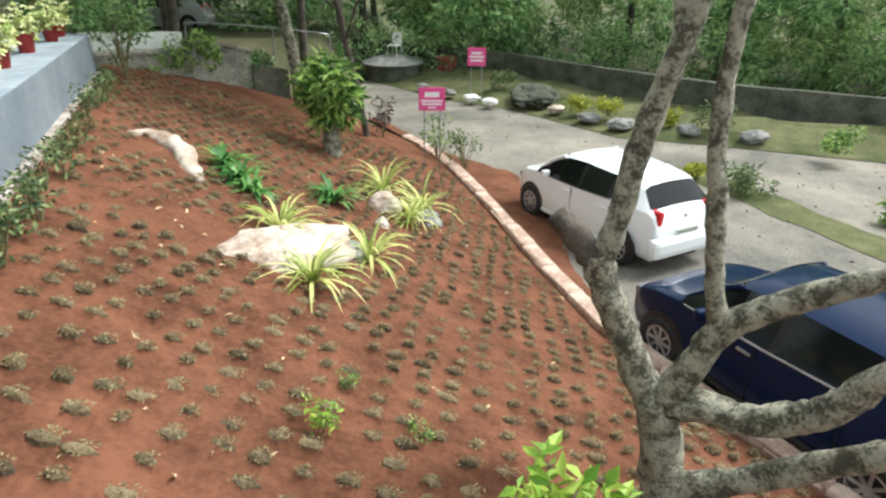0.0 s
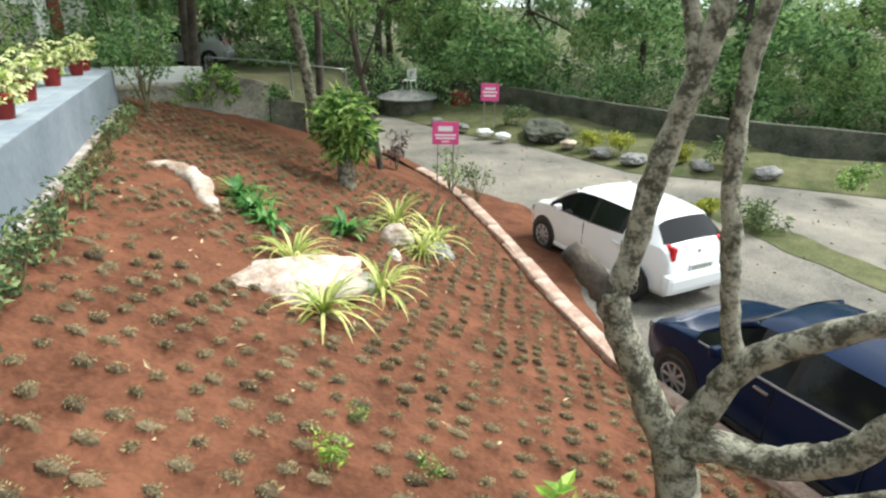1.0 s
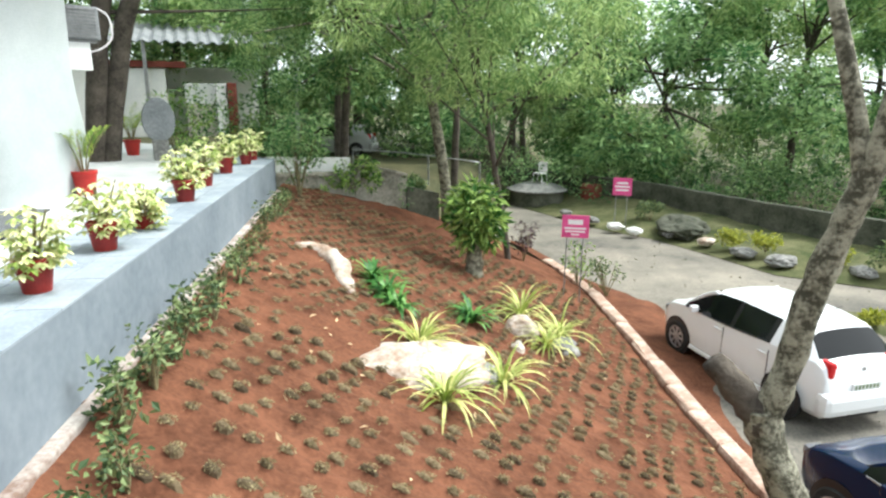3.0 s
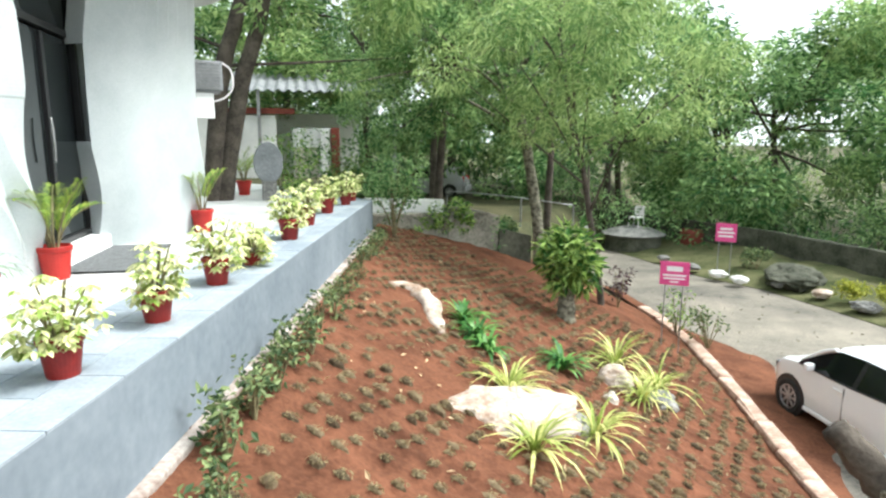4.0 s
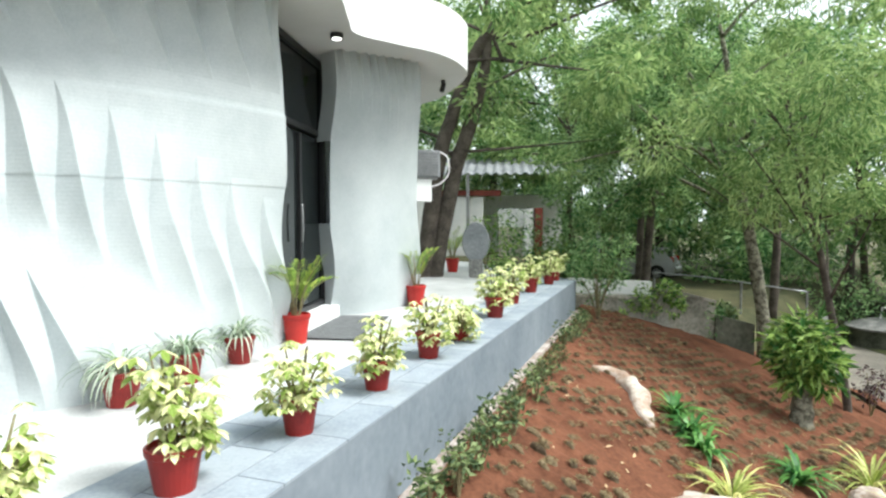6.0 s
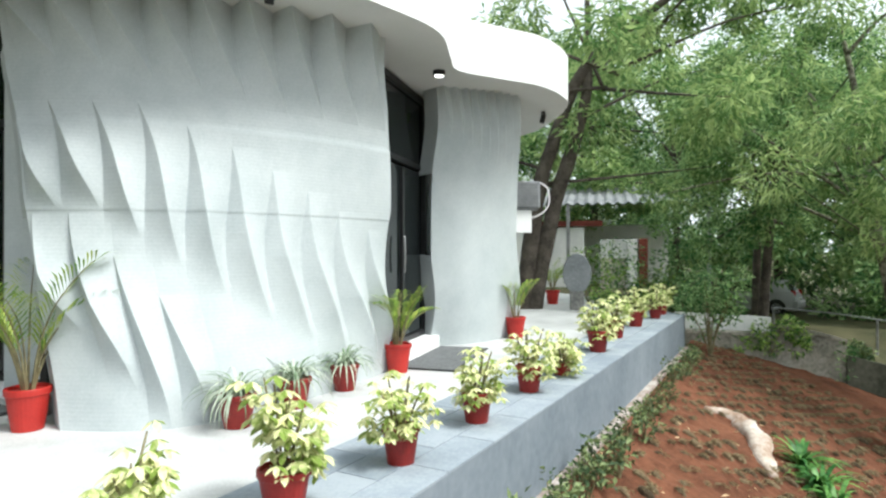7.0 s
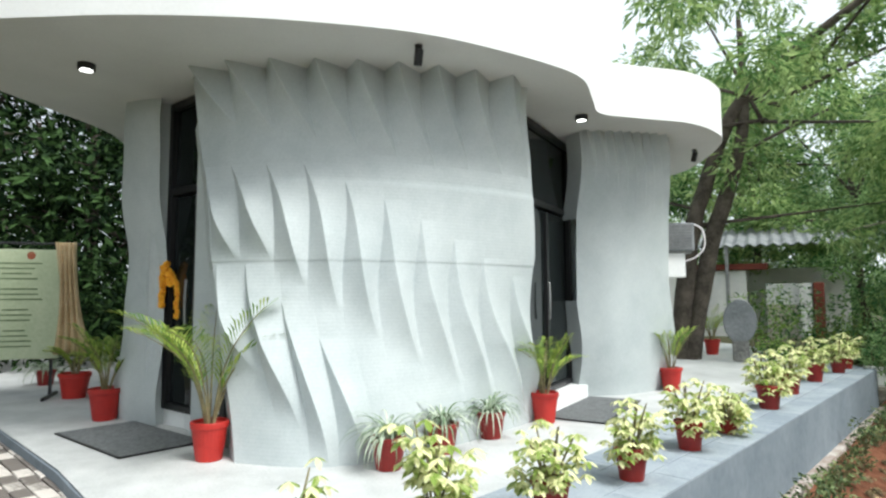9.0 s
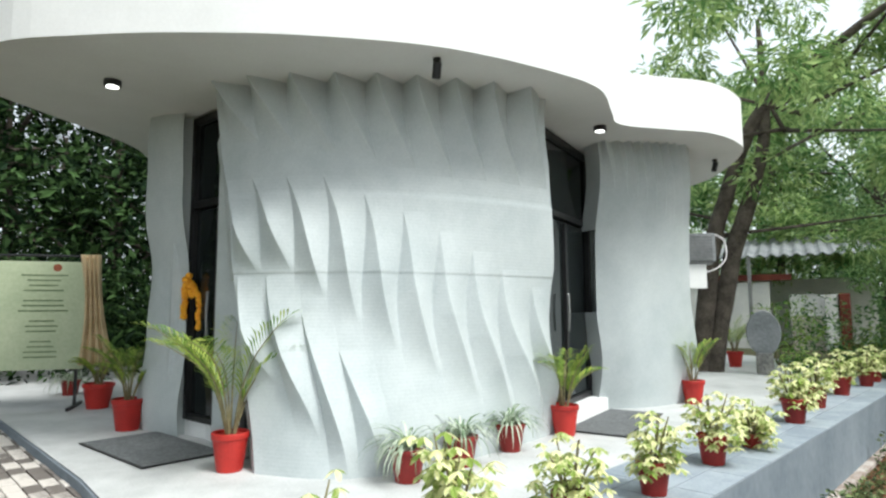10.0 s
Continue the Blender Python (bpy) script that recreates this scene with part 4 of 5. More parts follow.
bush_balls = [(0, 0, 1.0, 0.34), (0.2, 0.1, 0.95, 0.3), (-0.24, 0.05, 1.05, 0.32), (0.05, -0.15, 1.3, 0.34), (-0.15, 0.1, 1.5, 0.32), (0.2, -0.1, 1.45, 0.3), (0.0, 0.2, 1.65, 0.25), (0.28, 0, 1.1, 0.3), (-0.3, -0.05, 1.35, 0.26), (0.3, 0.05, 0.75, 0.22), (-0.1, -0.1, 0.75, 0.22)]
gb = leafy("ball_shrub", -2.12, 11.25, bed_z(-2.12, 11.25), 90, bush_balls, 110, (0.25, 0.07), SHRUB, "clipped leafy shrub on a stout grey trunk", "shrub", stems=4, stem_r=0.03)
bm = bmesh.new()
tube(bm, [(0.02, 0, -0.05), (0, 0, 0.3), (0, 0, 0.75)], [0.2, 0.16, 0.13], 14, 0.25)
part("trunk", bm, BARK, gb, smooth=True)
for x, y, s, mt, nm in ((-0.74, 2.9, 0.2, BRIGHT, "small bright yellow-green seedling in the soil"), (-0.66, 3.52, 0.13, SHRUB, "tiny green seedling in the soil"), (-0.14, 3.15, 0.14, SHRUB, "small dark green seedling in the soil")):
    bl = [(rng.uniform(-0.5, 0.5) * s, rng.uniform(-0.5, 0.5) * s, rng.uniform(0.3, 1.0) * s, 0.28 * s) for _ in range(8)]
    leafy("seedling", x, y, bed_z(x, y), 95, bl, 16, (0.22 * s, 0.1 * s), mt, nm, "seedling", "seedlings in the bed", 8, stem_r=0.004)
bl = [(rng.uniform(-0.24, 0.24), rng.uniform(-0.2, 0.2), rng.uniform(0.3, 0.8), 0.15) for _ in range(14)]
leafy("bright_shrub", 0.72, 2.2, bed_z(0.72, 2.2), 99, bl, 26, (0.13, 0.06), BRIGHT, "bright yellow-green leafy shrub below the tree", "shrub", stems=9)
for x, y, hh, mt, lab in ((-0.15, 14.4, 0.9, SHRUB, "thin green sapling beside the pink sign"), (0.5, 13.8, 0.9, HEDGE, "sparse twiggy sapling at the lane's edge"), (-1.5, 14.6, 0.9, BURGUNDY, "small burgundy-leaved sapling by the slim tree")):
    bl = [(rng.uniform(-0.28, 0.28), rng.uniform(-0.2, 0.2), hh * rng.uniform(0.35, 1.1), 0.16) for _ in range(9)]
    leafy("sapling", x, y, max(bed_z(x, y), ROAD_Z), 101, bl, 30, (0.1, 0.04), mt, lab, "sapling", "saplings at the lane", 9)

# grass plugs set out in rows over the bed
rng = np.random.default_rng(15)
VV, FF, n0, hearts = [], [], 0, []
for x, y, r, sx in PLUGS:
    n = 80
    a, rr = rng.uniform(0, 2 * math.pi, n), r * np.sqrt(rng.uniform(0, 1, n))
    z = bed_z(x, y) + 0.02
    c = np.stack([x + np.cos(a) * rr * sx, y + np.sin(a) * rr * 0.65, z + 0.012 + 0.03 * (1 - (rr / r) ** 2)], 1)
    nr = np.stack([np.cos(a) * 0.6, np.sin(a) * 0.6, 0 * a + 0.3], 1)
    v, f_ = leaves(rng, c, nr, 0.024, 0.009)
    # the matted heart of the plug
    ra = np.linspace(0, 2 * math.pi, 9)[:-1]
    k1 = rng.uniform(0.75, 1.1, 8)
    dome = [np.stack([x + np.cos(ra) * r * sx * q * k1, y + np.sin(ra) * r * q * k1 * 0.65, np.array([bed_z(x + math.cos(t_) * r * sx * q, y + math.sin(t_) * r * q * 0.65) for t_ in ra]) + hh], 1) for q, hh in ((1.0, -0.02), (0.85, 0.03), (0.45, 0.052))]
    dome = np.concatenate(dome + [np.array([[x, y, z + 0.038]])])
    quads = [(a_ * 8 + b_, a_ * 8 + (b_ + 1) % 8, a_ * 8 + 8 + (b_ + 1) % 8, a_ * 8 + 8 + b_) for a_ in (0, 1) for b_ in range(8)] + [(16 + b_, 16 + (b_ + 1) % 8, 24, 24) for b_ in range(8)]
    hearts.append((dome, quads))
    VV.append(v)
    FF.append(f_ + n0)
    n0 += len(v)
HV, HF = [], []
for dome, quads in hearts:
    b_ = len(HV)
    HV += dome.tolist()
    HF += [tuple(b_ + i for i in (q[:3] if q[2] == q[3] else q)) for q in quads]
tagged(raw("plug_hearts", HV, HF, HEART), "matted hearts of the grass plugs", "grass", kind="stuff")
plugs = raw("grass_plugs", np.concatenate(VV).tolist(), np.concatenate(FF).tolist(), TUFT)
tagged(plugs, "rows of small dry grass plugs set in the red soil", "grass", kind="stuff")
VV, FF, n0 = [], [], 0
c = np.array([(x, y, bed_z(x, y) + 0.02) for x, y in zip(rng.uniform(-5, 3, 900), rng.uniform(1, 12, 900)) if wall_x(y) + 0.1 < x < kerb_x(y) - 0.2][:230])
v, f_ = leaves(rng, c, np.zeros_like(c) + (1, 0, 0), 0.07, 0.03)
litter = raw("fallen_leaves", v.tolist(), f_.tolist(), CLOTH)
tagged(litter, "scattered dry fallen leaves on the soil", "leaf litter", kind="stuff")


# the lichened tree at the kerb
tr = thing("kerb_tree", pose(1.42, 2.95, bed_z(1.42, 2.95)), "bare-limbed tree with pale lichen on its bark", "tree")
K = 3.3 / 4.6
O = Vector((1.42, 2.95, bed_z(1.42, 2.95)))


def at(p):
    """From a place on the tree's own wide layout to the tree's foot."""
    q = Vector((p[0] * K, p[1] * K, 1.15 + (p[2] - 1.15) * K))
    return q - O


bm = bmesh.new()
tube(bm, [(0.03, 0.0, -0.1), at((2.04, 4.12, -3.2)), at((1.93, 4.18, -2.55)), at((1.84, 4.22, -2.2))], [0.19, 0.15, 0.13, 0.13], 16, 0.3, 1)
part("trunk", bm, BARK, tr, smooth=True)
limbs = (
    ([(1.88, 4.2, -2.35), (1.66, 4.3, -1.95), (1.5, 4.35, -1.6), (1.3, 4.42, -1.15), (1.26, 4.44, -0.95)], [0.115, 0.1, 0.09, 0.09, 0.09]),
    ([(1.3, 4.42, -1.1), (1.1, 4.46, -0.85), (0.9, 4.5, -0.64)], [0.085, 0.08, 0.06]),
    ([(1.27, 4.43, -1.08), (1.36, 4.4, -0.7), (1.44, 4.37, -0.09), (1.56, 4.32, 0.5), (1.67, 4.29, 0.96), (1.8, 4.2, 2.2), (1.7, 4.4, 3.4)], [0.085, 0.07, 0.065, 0.06, 0.06, 0.05, 0.04]),
    ([(1.62, 4.3, 0.7), (1.5, 4.4, 1.3), (1.2, 4.6, 2.4)], [0.045, 0.04, 0.02]),
    ([(1.93, 4.18, -2.2), (2.08, 4.1, -1.75), (2.2, 4.04, -1.42), (2.5, 3.85, -1.08), (2.93, 3.55, -0.69), (3.5, 3.1, -0.2)], [0.11, 0.085, 0.08, 0.072, 0.062, 0.045]),
    ([(2.2, 4.04, -1.5), (2.1, 4.1, -1.1), (2.04, 4.12, -0.75), (1.98, 4.15, -0.3), (1.93, 4.18, 0.0), (1.92, 4.19, 0.86), (2.1, 4.1, 2.2), (2.3, 4.2, 3.2)], [0.062, 0.052, 0.05, 0.05, 0.045, 0.042, 0.035, 0.02]),
    ([(1.9, 4.2, -2.25), (2.2, 4.02, -2.16), (2.45, 3.88, -2.16), (2.72, 3.71, -2.02), (2.9, 3.56, -1.8), (3.07, 3.43, -1.42), (3.5, 3.1, -0.9)], [0.12, 0.105, 0.095, 0.095, 0.085, 0.075, 0.055]),
    ([(2.02, 4.13, -3.15), (2.4, 3.9, -2.9), (2.81, 3.65, -2.5), (3.18, 3.32, -2.02), (3.7, 2.9, -1.5)], [0.1, 0.085, 0.08, 0.075, 0.06]),
)
for k, (pts, rad) in enumerate(limbs):
    bm = bmesh.new()
    tube(bm, [at(p) for p in pts], rad, 14, 0.28, 7 + k)
    part("limb", bm, DARKBARK if k == 1 else BARK, tr, "dark rotten stub" if k == 1 else "", smooth=True)
# ---- the lane ----
def car(m, length, half, height, base, paint, label, tail):
    """A hatchback; its nose points along +y."""
    d = thing("car", m, label, "car")
    # stations: y, belt height, roof height, belt half width, roof half width
    L = length / 2
    st = [(-L, 0.62, 0.64, 0.74, 0.6), (-L + 0.04, 0.8, 0.82, 0.82, 0.66), (-L + 0.1, 0.93, 0.97, 0.84, 0.68), (-L + 0.2, 1.0, 1.04, 0.87, 0.7), (-L + 0.46, 1.02, height - 0.1, 0.92, 0.62), (-L + 0.56, 1.02, height - 0.055, 0.94, 0.64), (-L + 0.95, 1.0, height - 0.015, 0.97, 0.66), (-L + 1.05, 1.0, height - 0.012, 0.975, 0.66),
          (-0.12, 0.96, height, 1.0, 0.68), (-0.04, 0.96, height, 1.0, 0.68), (0.42, 0.94, height - 0.035, 1.0, 0.67), (0.55, 0.93, height - 0.07, 1.0, 0.66), (1.1, 0.92, 1.0, 0.99, 0.7), (1.18, 0.91, 0.96, 0.98, 0.7), (1.5, 0.86, 0.9, 0.96, 0.7), (L - 0.2, 0.78, 0.82, 0.92, 0.66), (L - 0.07, 0.68, 0.71, 0.85, 0.6), (L, 0.55, 0.57, 0.72, 0.5)]
    rows = []
    for y, zb, zr, wb, wr in st:
        wb, wr = wb * half, wr * half
        low = 0.2 if abs(y) < L - 0.08 else 0.28
        half_row = [(0.0, low), (wb * 0.86, low), (wb * 0.985, low + 0.1), (wb * 1.0, 0.5), (wb * 1.005, min(0.66, zb - 0.02)), (wb * 0.975, zb - 0.01 if zr - zb > 0.1 else zb), (wr + (wb - wr) * (0.16 if zr - zb > 0.1 else 0.5), zr - (0.075 if zr - zb > 0.1 else 0.008)), (wr * 0.86, zr - 0.012), (wr * 0.45, zr + 0.004), (0.0, zr + 0.01)]
        rows.append([(x, y, z) for x, z in half_row] + [(-x, y, z) for x, z in half_row[-2:0:-1]])
    n = len(rows[0])
    V = [p for r in rows for p in r]
    body, side_l, side_r, rear, front = [], {}, {}, [], []
    for j in range(len(rows) - 1):
        for i in range(n):
            q = (j * n + i, j * n + (i + 1) % n, (j + 1) * n + (i + 1) % n, (j + 1) * n + i)
            if i in (5, n - 6) and 6 <= j <= 11:
                (side_r if i == 5 else side_l).setdefault(j, []).append(q)
            elif j == 3 and i in (6, 7, 8, 9, 10, 11):
                rear.append(q)
            elif j == 11 and i in (6, 7, 8, 9, 10, 11):
                front.append(q)
            else:
                body.append(q)
    body += [tuple(range(n))[::-1], tuple((len(rows) - 1) * n + i for i in range(n))]

    def sheet(name, faces, material, lab="", inset=0.0):
        used = sorted({i for f_ in faces for i in f_})
        k = {i: a for a, i in enumerate(used)}
        ob = raw(name, [V[i] for i in used], [[k[i] for i in f_] for f_ in faces], material, d, lab, smooth=True)
        return ob

    b = sheet("body", body, paint)
    bev = b.modifiers.new("soft", "BEVEL")
    bev.width, bev.segments, bev.limit_method, bev.angle_limit = 0.025, 3, "ANGLE", radians(25)
    for group_ in (side_l, side_r):
        for j, fs in group_.items():
            sheet("pillar" if j in (6, 8) else "side_window", fs, BLACK if j in (6, 8) else CARGLASS)
    sheet("rear_window", rear, CARGLASS)
    sheet("windscreen", front, CARGLASS)
    # wheels
    for sx in (-1, 1):
        for y in (-base / 2 - 0.02, base / 2 + 0.02):
            bm = bmesh.new()
            lathe(bm, [(0.352, 0.0), (0.352, 0.012), (0.2, 0.013)], 32, pose(sx * (half * 0.985), y, 0.325, 0, 90 * sx, 0))
            part("wheel_arch", bm, BLACK, d)
            w = new("wheel")
            w.parent = d
            w.matrix_basis = pose(sx * (half - 0.075), y, 0.3, 0, 90 * sx, 0)
            bm = bmesh.new()
            lathe(bm, [(0.2, -0.09), (0.27, -0.1), (0.297, -0.07), (0.3, 0.0), (0.297, 0.07), (0.27, 0.1), (0.2, 0.095), (0.195, 0.06)], 36)
            part("tyre", bm, TYRE, w, smooth=False)
            bm = bmesh.new()
            lathe(bm, [(0.198, 0.02), (0.2, 0.096), (0.182, 0.1), (0.175, 0.05)], 36)
            lathe(bm, [(0.05, 0.04), (0.05, 0.098), (0.03, 0.104)], 16)
            for k in range(8):
                box(bm, (0.108, 0, 0.082), (0.15, 0.035, 0.022), pose(0, 0, 0, 0, 0, 45 * k), 0.004)
            part("rim", bm, RIM, w)
    # lamps, bumper seams, plate, handles, mirrors
    for sx in (-1, 1):
        bm = bmesh.new()
        tube(bm, [(sx * half * 0.74, 0.52, height - 0.11), (sx * half * 0.76, 0.8, 1.2), (sx * half * 0.84, 1.12, 0.955)], [0.035, 0.035, 0.03], 8)
        part("windscreen_pillar", bm, paint, d, smooth=True)
        bm = bmesh.new()
        box(bm, (sx * half * 0.79, -L + 0.16, 0.85), (0.12, 0.24, 0.26), pose(0, 0, 0, 0, sx * -6, 0), 0.045)
        part("tail_lamp", bm, TAIL, d, "red tail lamp")
        bm = bmesh.new()
        box(bm, (sx * half * 0.74, L - 0.2, 0.68), (0.22, 0.3, 0.13), bevel=0.045)
        part("headlamp", bm, LENS, d, "clear headlamp")
        bm = bmesh.new()
        box(bm, (sx * (half + 0.075), 0.72, 1.0), (0.15, 0.09, 0.12), bevel=0.035)
        part("mirror", bm, paint, d)
        for y in (-0.78, 0.18):
            bm = bmesh.new()
            box(bm, (sx * (half * 0.995 + 0.005), y, 0.83), (0.03, 0.17, 0.028), bevel=0.01)
            part("door_handle", bm, RIM if paint is CARBLUE else paint, d)
            bm = bmesh.new()
            box(bm, (sx * (half * 0.999), y - 0.12, 0.6), (0.012, 0.008, 0.62))
            part("door_seam", bm, BLACK, d)
        bm = bmesh.new()
        tube(bm, [(sx * half * 0.945, -L + 1.0, 1.0), (sx * half * 0.972, -0.1, 0.955), (sx * half * 0.972, 0.5, 0.935), (sx * half * 0.965, 1.05, 0.92)], [0.013, 0.013, 0.013, 0.008], 6)
        part("belt_trim", bm, RIM if paint is CARBLUE else BLACK, d)
        bm = bmesh.new()
        box(bm, (sx * half * 0.97, 0.0, 0.25), (0.05, 1.75, 0.07), bevel=0.02)
        part("sill", bm, BLACK if paint is CARBLUE else paint, d)
    bm = bmesh.new()
    box(bm, (0, -L + 0.02, 0.46), (half * 1.8, 0.22, 0.34), bevel=0.1)
    part("rear_bumper", bm, paint, d)
    bm = bmesh.new()
    box(bm, (0, -L - 0.015, 0.68), (0.5, 0.02, 0.11), bevel=0.004)
    pl = part("plate", bm, PLATE, d)
    bm = bmesh.new()
    for k in range(7):
        box(bm, (-0.19 + 0.062 * k, -L - 0.027, 0.68), (0.036, 0.004, 0.06))
    part("plate_lettering", bm, INK, pl)
    bm = bmesh.new()
    lathe(bm, [(0.035, 0), (0.035, 0.012)], 16, pose(0, -L + 0.07, 0.9, 90, 0, 0))
    part("badge", bm, RIM, d)
    bm = bmesh.new()
    box(bm, (0, -L + 0.0, 0.29), (0.5, 0.1, 0.06), bevel=0.01)
    part("bumper_vent", bm, BLACK, d)
    bm = bmesh.new()
    box(bm, (0, L - 0.015, 0.5), (0.9, 0.06, 0.14), bevel=0.02)
    part("grille", bm, BLACK, d)
    bm = bmesh.new()
    tube(bm, [(0.0, -L + 0.75, height - 0.02), (0, -L + 0.68, height + 0.1), (0, -L + 0.55, height + 0.2)], [0.008, 0.005, 0.003], 6)
    part("aerial", bm, BLACK, d)
    return d


def park(front, rear, right_shift):
    """The pose of a car from its left wheels' places on the lane."""
    f_, r_ = Vector((*front, 0)), Vector((*rear, 0))
    a = (f_ - r_).normalized()
    c = (f_ + r_) / 2 + Vector((a.y, -a.x, 0)) * right_shift
    return pose(c.x, c.y, ROAD_Z, 0, 0, math.degrees(math.atan2(-a.x, a.y)))


car(park((1.76, 11.04), (2.87, 8.96), 0.74), 3.62, 0.81, 1.44, 2.36, CARWHITE, "white hatchback parked on the lane with tinted windows", True)
car(park((2.75, 6.16), (3.76, 4.0), 0.78), 3.95, 0.87, 1.48, 2.5, CARBLUE, "glossy navy blue hatchback parked beside the kerb", False)


def sign_board(x, y, z, turn, w, h, up, label, lines):
    d = thing("sign_board", pose(x, y, z, 0, 0, turn), label, "sign", "pink signs")
    bm = bmesh.new()
    box(bm, (0, 0, up), (w, 0.02, h), bevel=0.004)
    p = part("panel", bm, PINK, d)
    bm = bmesh.new()
    for k, (ww, hh, zz) in enumerate(lines):
        box(bm, (0, -0.012, up + zz * h), (ww * w, 0.004, hh * h))
    part("lettering", bm, SIGNWHITE, p, "rows of white lettering")
    for sx in (-0.3, 0.3):
        bm = bmesh.new()
        box(bm, (sx * w, 0.022, up / 2), (0.025, 0.02, up + h * 0.8))
        part("post", bm, STEEL, d)
    return d


sign_board(-0.25, 12.6, bed_z(-0.25, 12.6), 2, 0.55, 0.47, 1.58, "pink sign with white lettering on thin posts", ((0.55, 0.22, 0.2), (0.8, 0.08, -0.08), (0.75, 0.07, -0.22), (0.3, 0.06, -0.36)))
sign_board(1.1, 21.5, ROAD_Z + 0.35, -6, 0.62, 0.6, 1.25, "small pink sign on two posts at the far verge", ((0.6, 0.12, 0.2), (0.8, 0.1, 0.0), (0.7, 0.1, -0.2)))

for k, (x, y, s, mt) in enumerate(((0.95, 21.3, 0.28, PALEWALL), (1.55, 20.7, 0.28, PALEWALL), (3.1, 21.2, 1.1, MOSSY), (0.2, 22.3, 0.25, DARKROCK), (4.4, 18.4, 0.35, DARKROCK), (5.2, 17.6, 0.4, DARKROCK), (6.0, 17.2, 0.3, DARKROCK), (6.9, 16.9, 0.35, DARKROCK), (-0.8, 23.6, 0.25, DARKROCK), (8.4, 16.2, 0.4, DARKROCK), (3.6, 19.6, 0.3, ROCK), (2.6, 20.5, 0.25, DARKROCK))):
    rock("verge_stone", x, y, ROAD_Z + 0.22 + 0.1 * s, (s, s * 0.75, s * (0.34 if s > 1 else 0.45)), 40 * k, 20 + k, mt, "whitewashed stone edging the lane" if mt is PALEWALL else "rough grey stone on the far verge")
rng = np.random.default_rng(55)
for x, y, s, mt, lab in ((4.2, 19.2, 0.4, YELLOWLEAF, "low yellow-leaved bush on the verge"), (5.0, 18.5, 0.4, YELLOWLEAF, "low yellow-green bush on the verge"), (6.4, 17.4, 0.35, YELLOWLEAF, "yellow-leaved bush by the dark wall"), (7.4, 16.6, 0.6, HEDGE, "pale twiggy bush at the lane"), (6.55, 12.4, 0.55, HEDGE, "small leafy bush on the grass strip"), (5.7, 13.3, 0.25, YELLOWLEAF, "tuft of yellow grass on the strip"), (9.6, 14.6, 0.5, SHRUB, "green bush at the far edge of the lane"), (8.6, 10.6, 0.35, SHRUB, "small dark bush on the strip"), (2.2, 22.6, 0.5, HEDGE, "dusty bush on the verge")):
    bl = [(rng.uniform(-0.7, 0.7) * s, rng.uniform(-0.6, 0.6) * s, rng.uniform(0.3, 1.1) * s, 0.42 * s) for _ in range(9)]
    leafy("verge_bush", x, y, ROAD_Z + (0.3 if y > 14 else 0.03), int(s * 1000) + int(x), bl, 60, (0.12, 0.05), mt, lab, "bush", "bushes along the lane", 7)


for k, (x, y, s) in enumerate(((-7.9, 14.9, 0.8), (-6.9, 16.2, 0.7), (-5.9, 15.6, 0.5), (-4.9, 16.8, 0.5), (-9.4, 15.4, 0.8), (-7.7, 14.1, 1.1), (-8.5, 14.9, 1.5), (-5.2, 15.3, 0.6))):
    bl = [(rng.uniform(-0.9, 0.9) * s, rng.uniform(-0.7, 0.7) * s, rng.uniform(0.2, 1.0) * s, 0.45 * s) for _ in range(10)]
    leafy("shade_bush", x, y, land_z(x, y), 500 + k, bl, 90, (0.14, 0.06), (DEEP if k > 4 else (HEDGE, SHRUB, DEEP)[k % 3]), "loose green bush behind the old wall", "bush", "bushes behind the old wall", 7)


# low dark wall beyond the verge
def run_wall(name, pts, z0, h, thick, material, label, category="wall"):
    w = thing(name, pose(0, 0, 0), label, category, kind="structure")
    for a, b in zip(pts, pts[1:]):
        a, b = Vector(a), Vector(b)
        d = b - a
        bm = bmesh.new()
        box(bm, (d.length / 2, 0, h / 2), (d.length, thick, h), bevel=0.015)
        bmesh.ops.subdivide_edges(bm, edges=[e for e in bm.edges if e.calc_length() > 0.6], cuts=6)
        for v in bm.verts:
            v.co += Vector((0, 0.02, 0.03)) * noise.noise(v.co * 2 + a.to_3d())
        ob = part("wall_length", bm, material, w)
        ob.matrix_basis = pose(a.x, a.y, a.z if len(a) == 3 else z0, 0, -math.degrees(math.atan2(b.z - a.z, d.to_2d().length)) if len(a) == 3 else 0, math.degrees(math.atan2(d.y, d.x)))
    return w


run_wall("compound_wall", [(-10, 33), (-3, 29.5), (2.5, 25.6), (5.6, 21.6), (8.6, 18.6), (13.2, 15.9), (20, 12.5), (30, 6)], ROAD_Z - 0.1, 1.35, 0.25, MOSSY, "low dark moss-stained wall behind the verge")


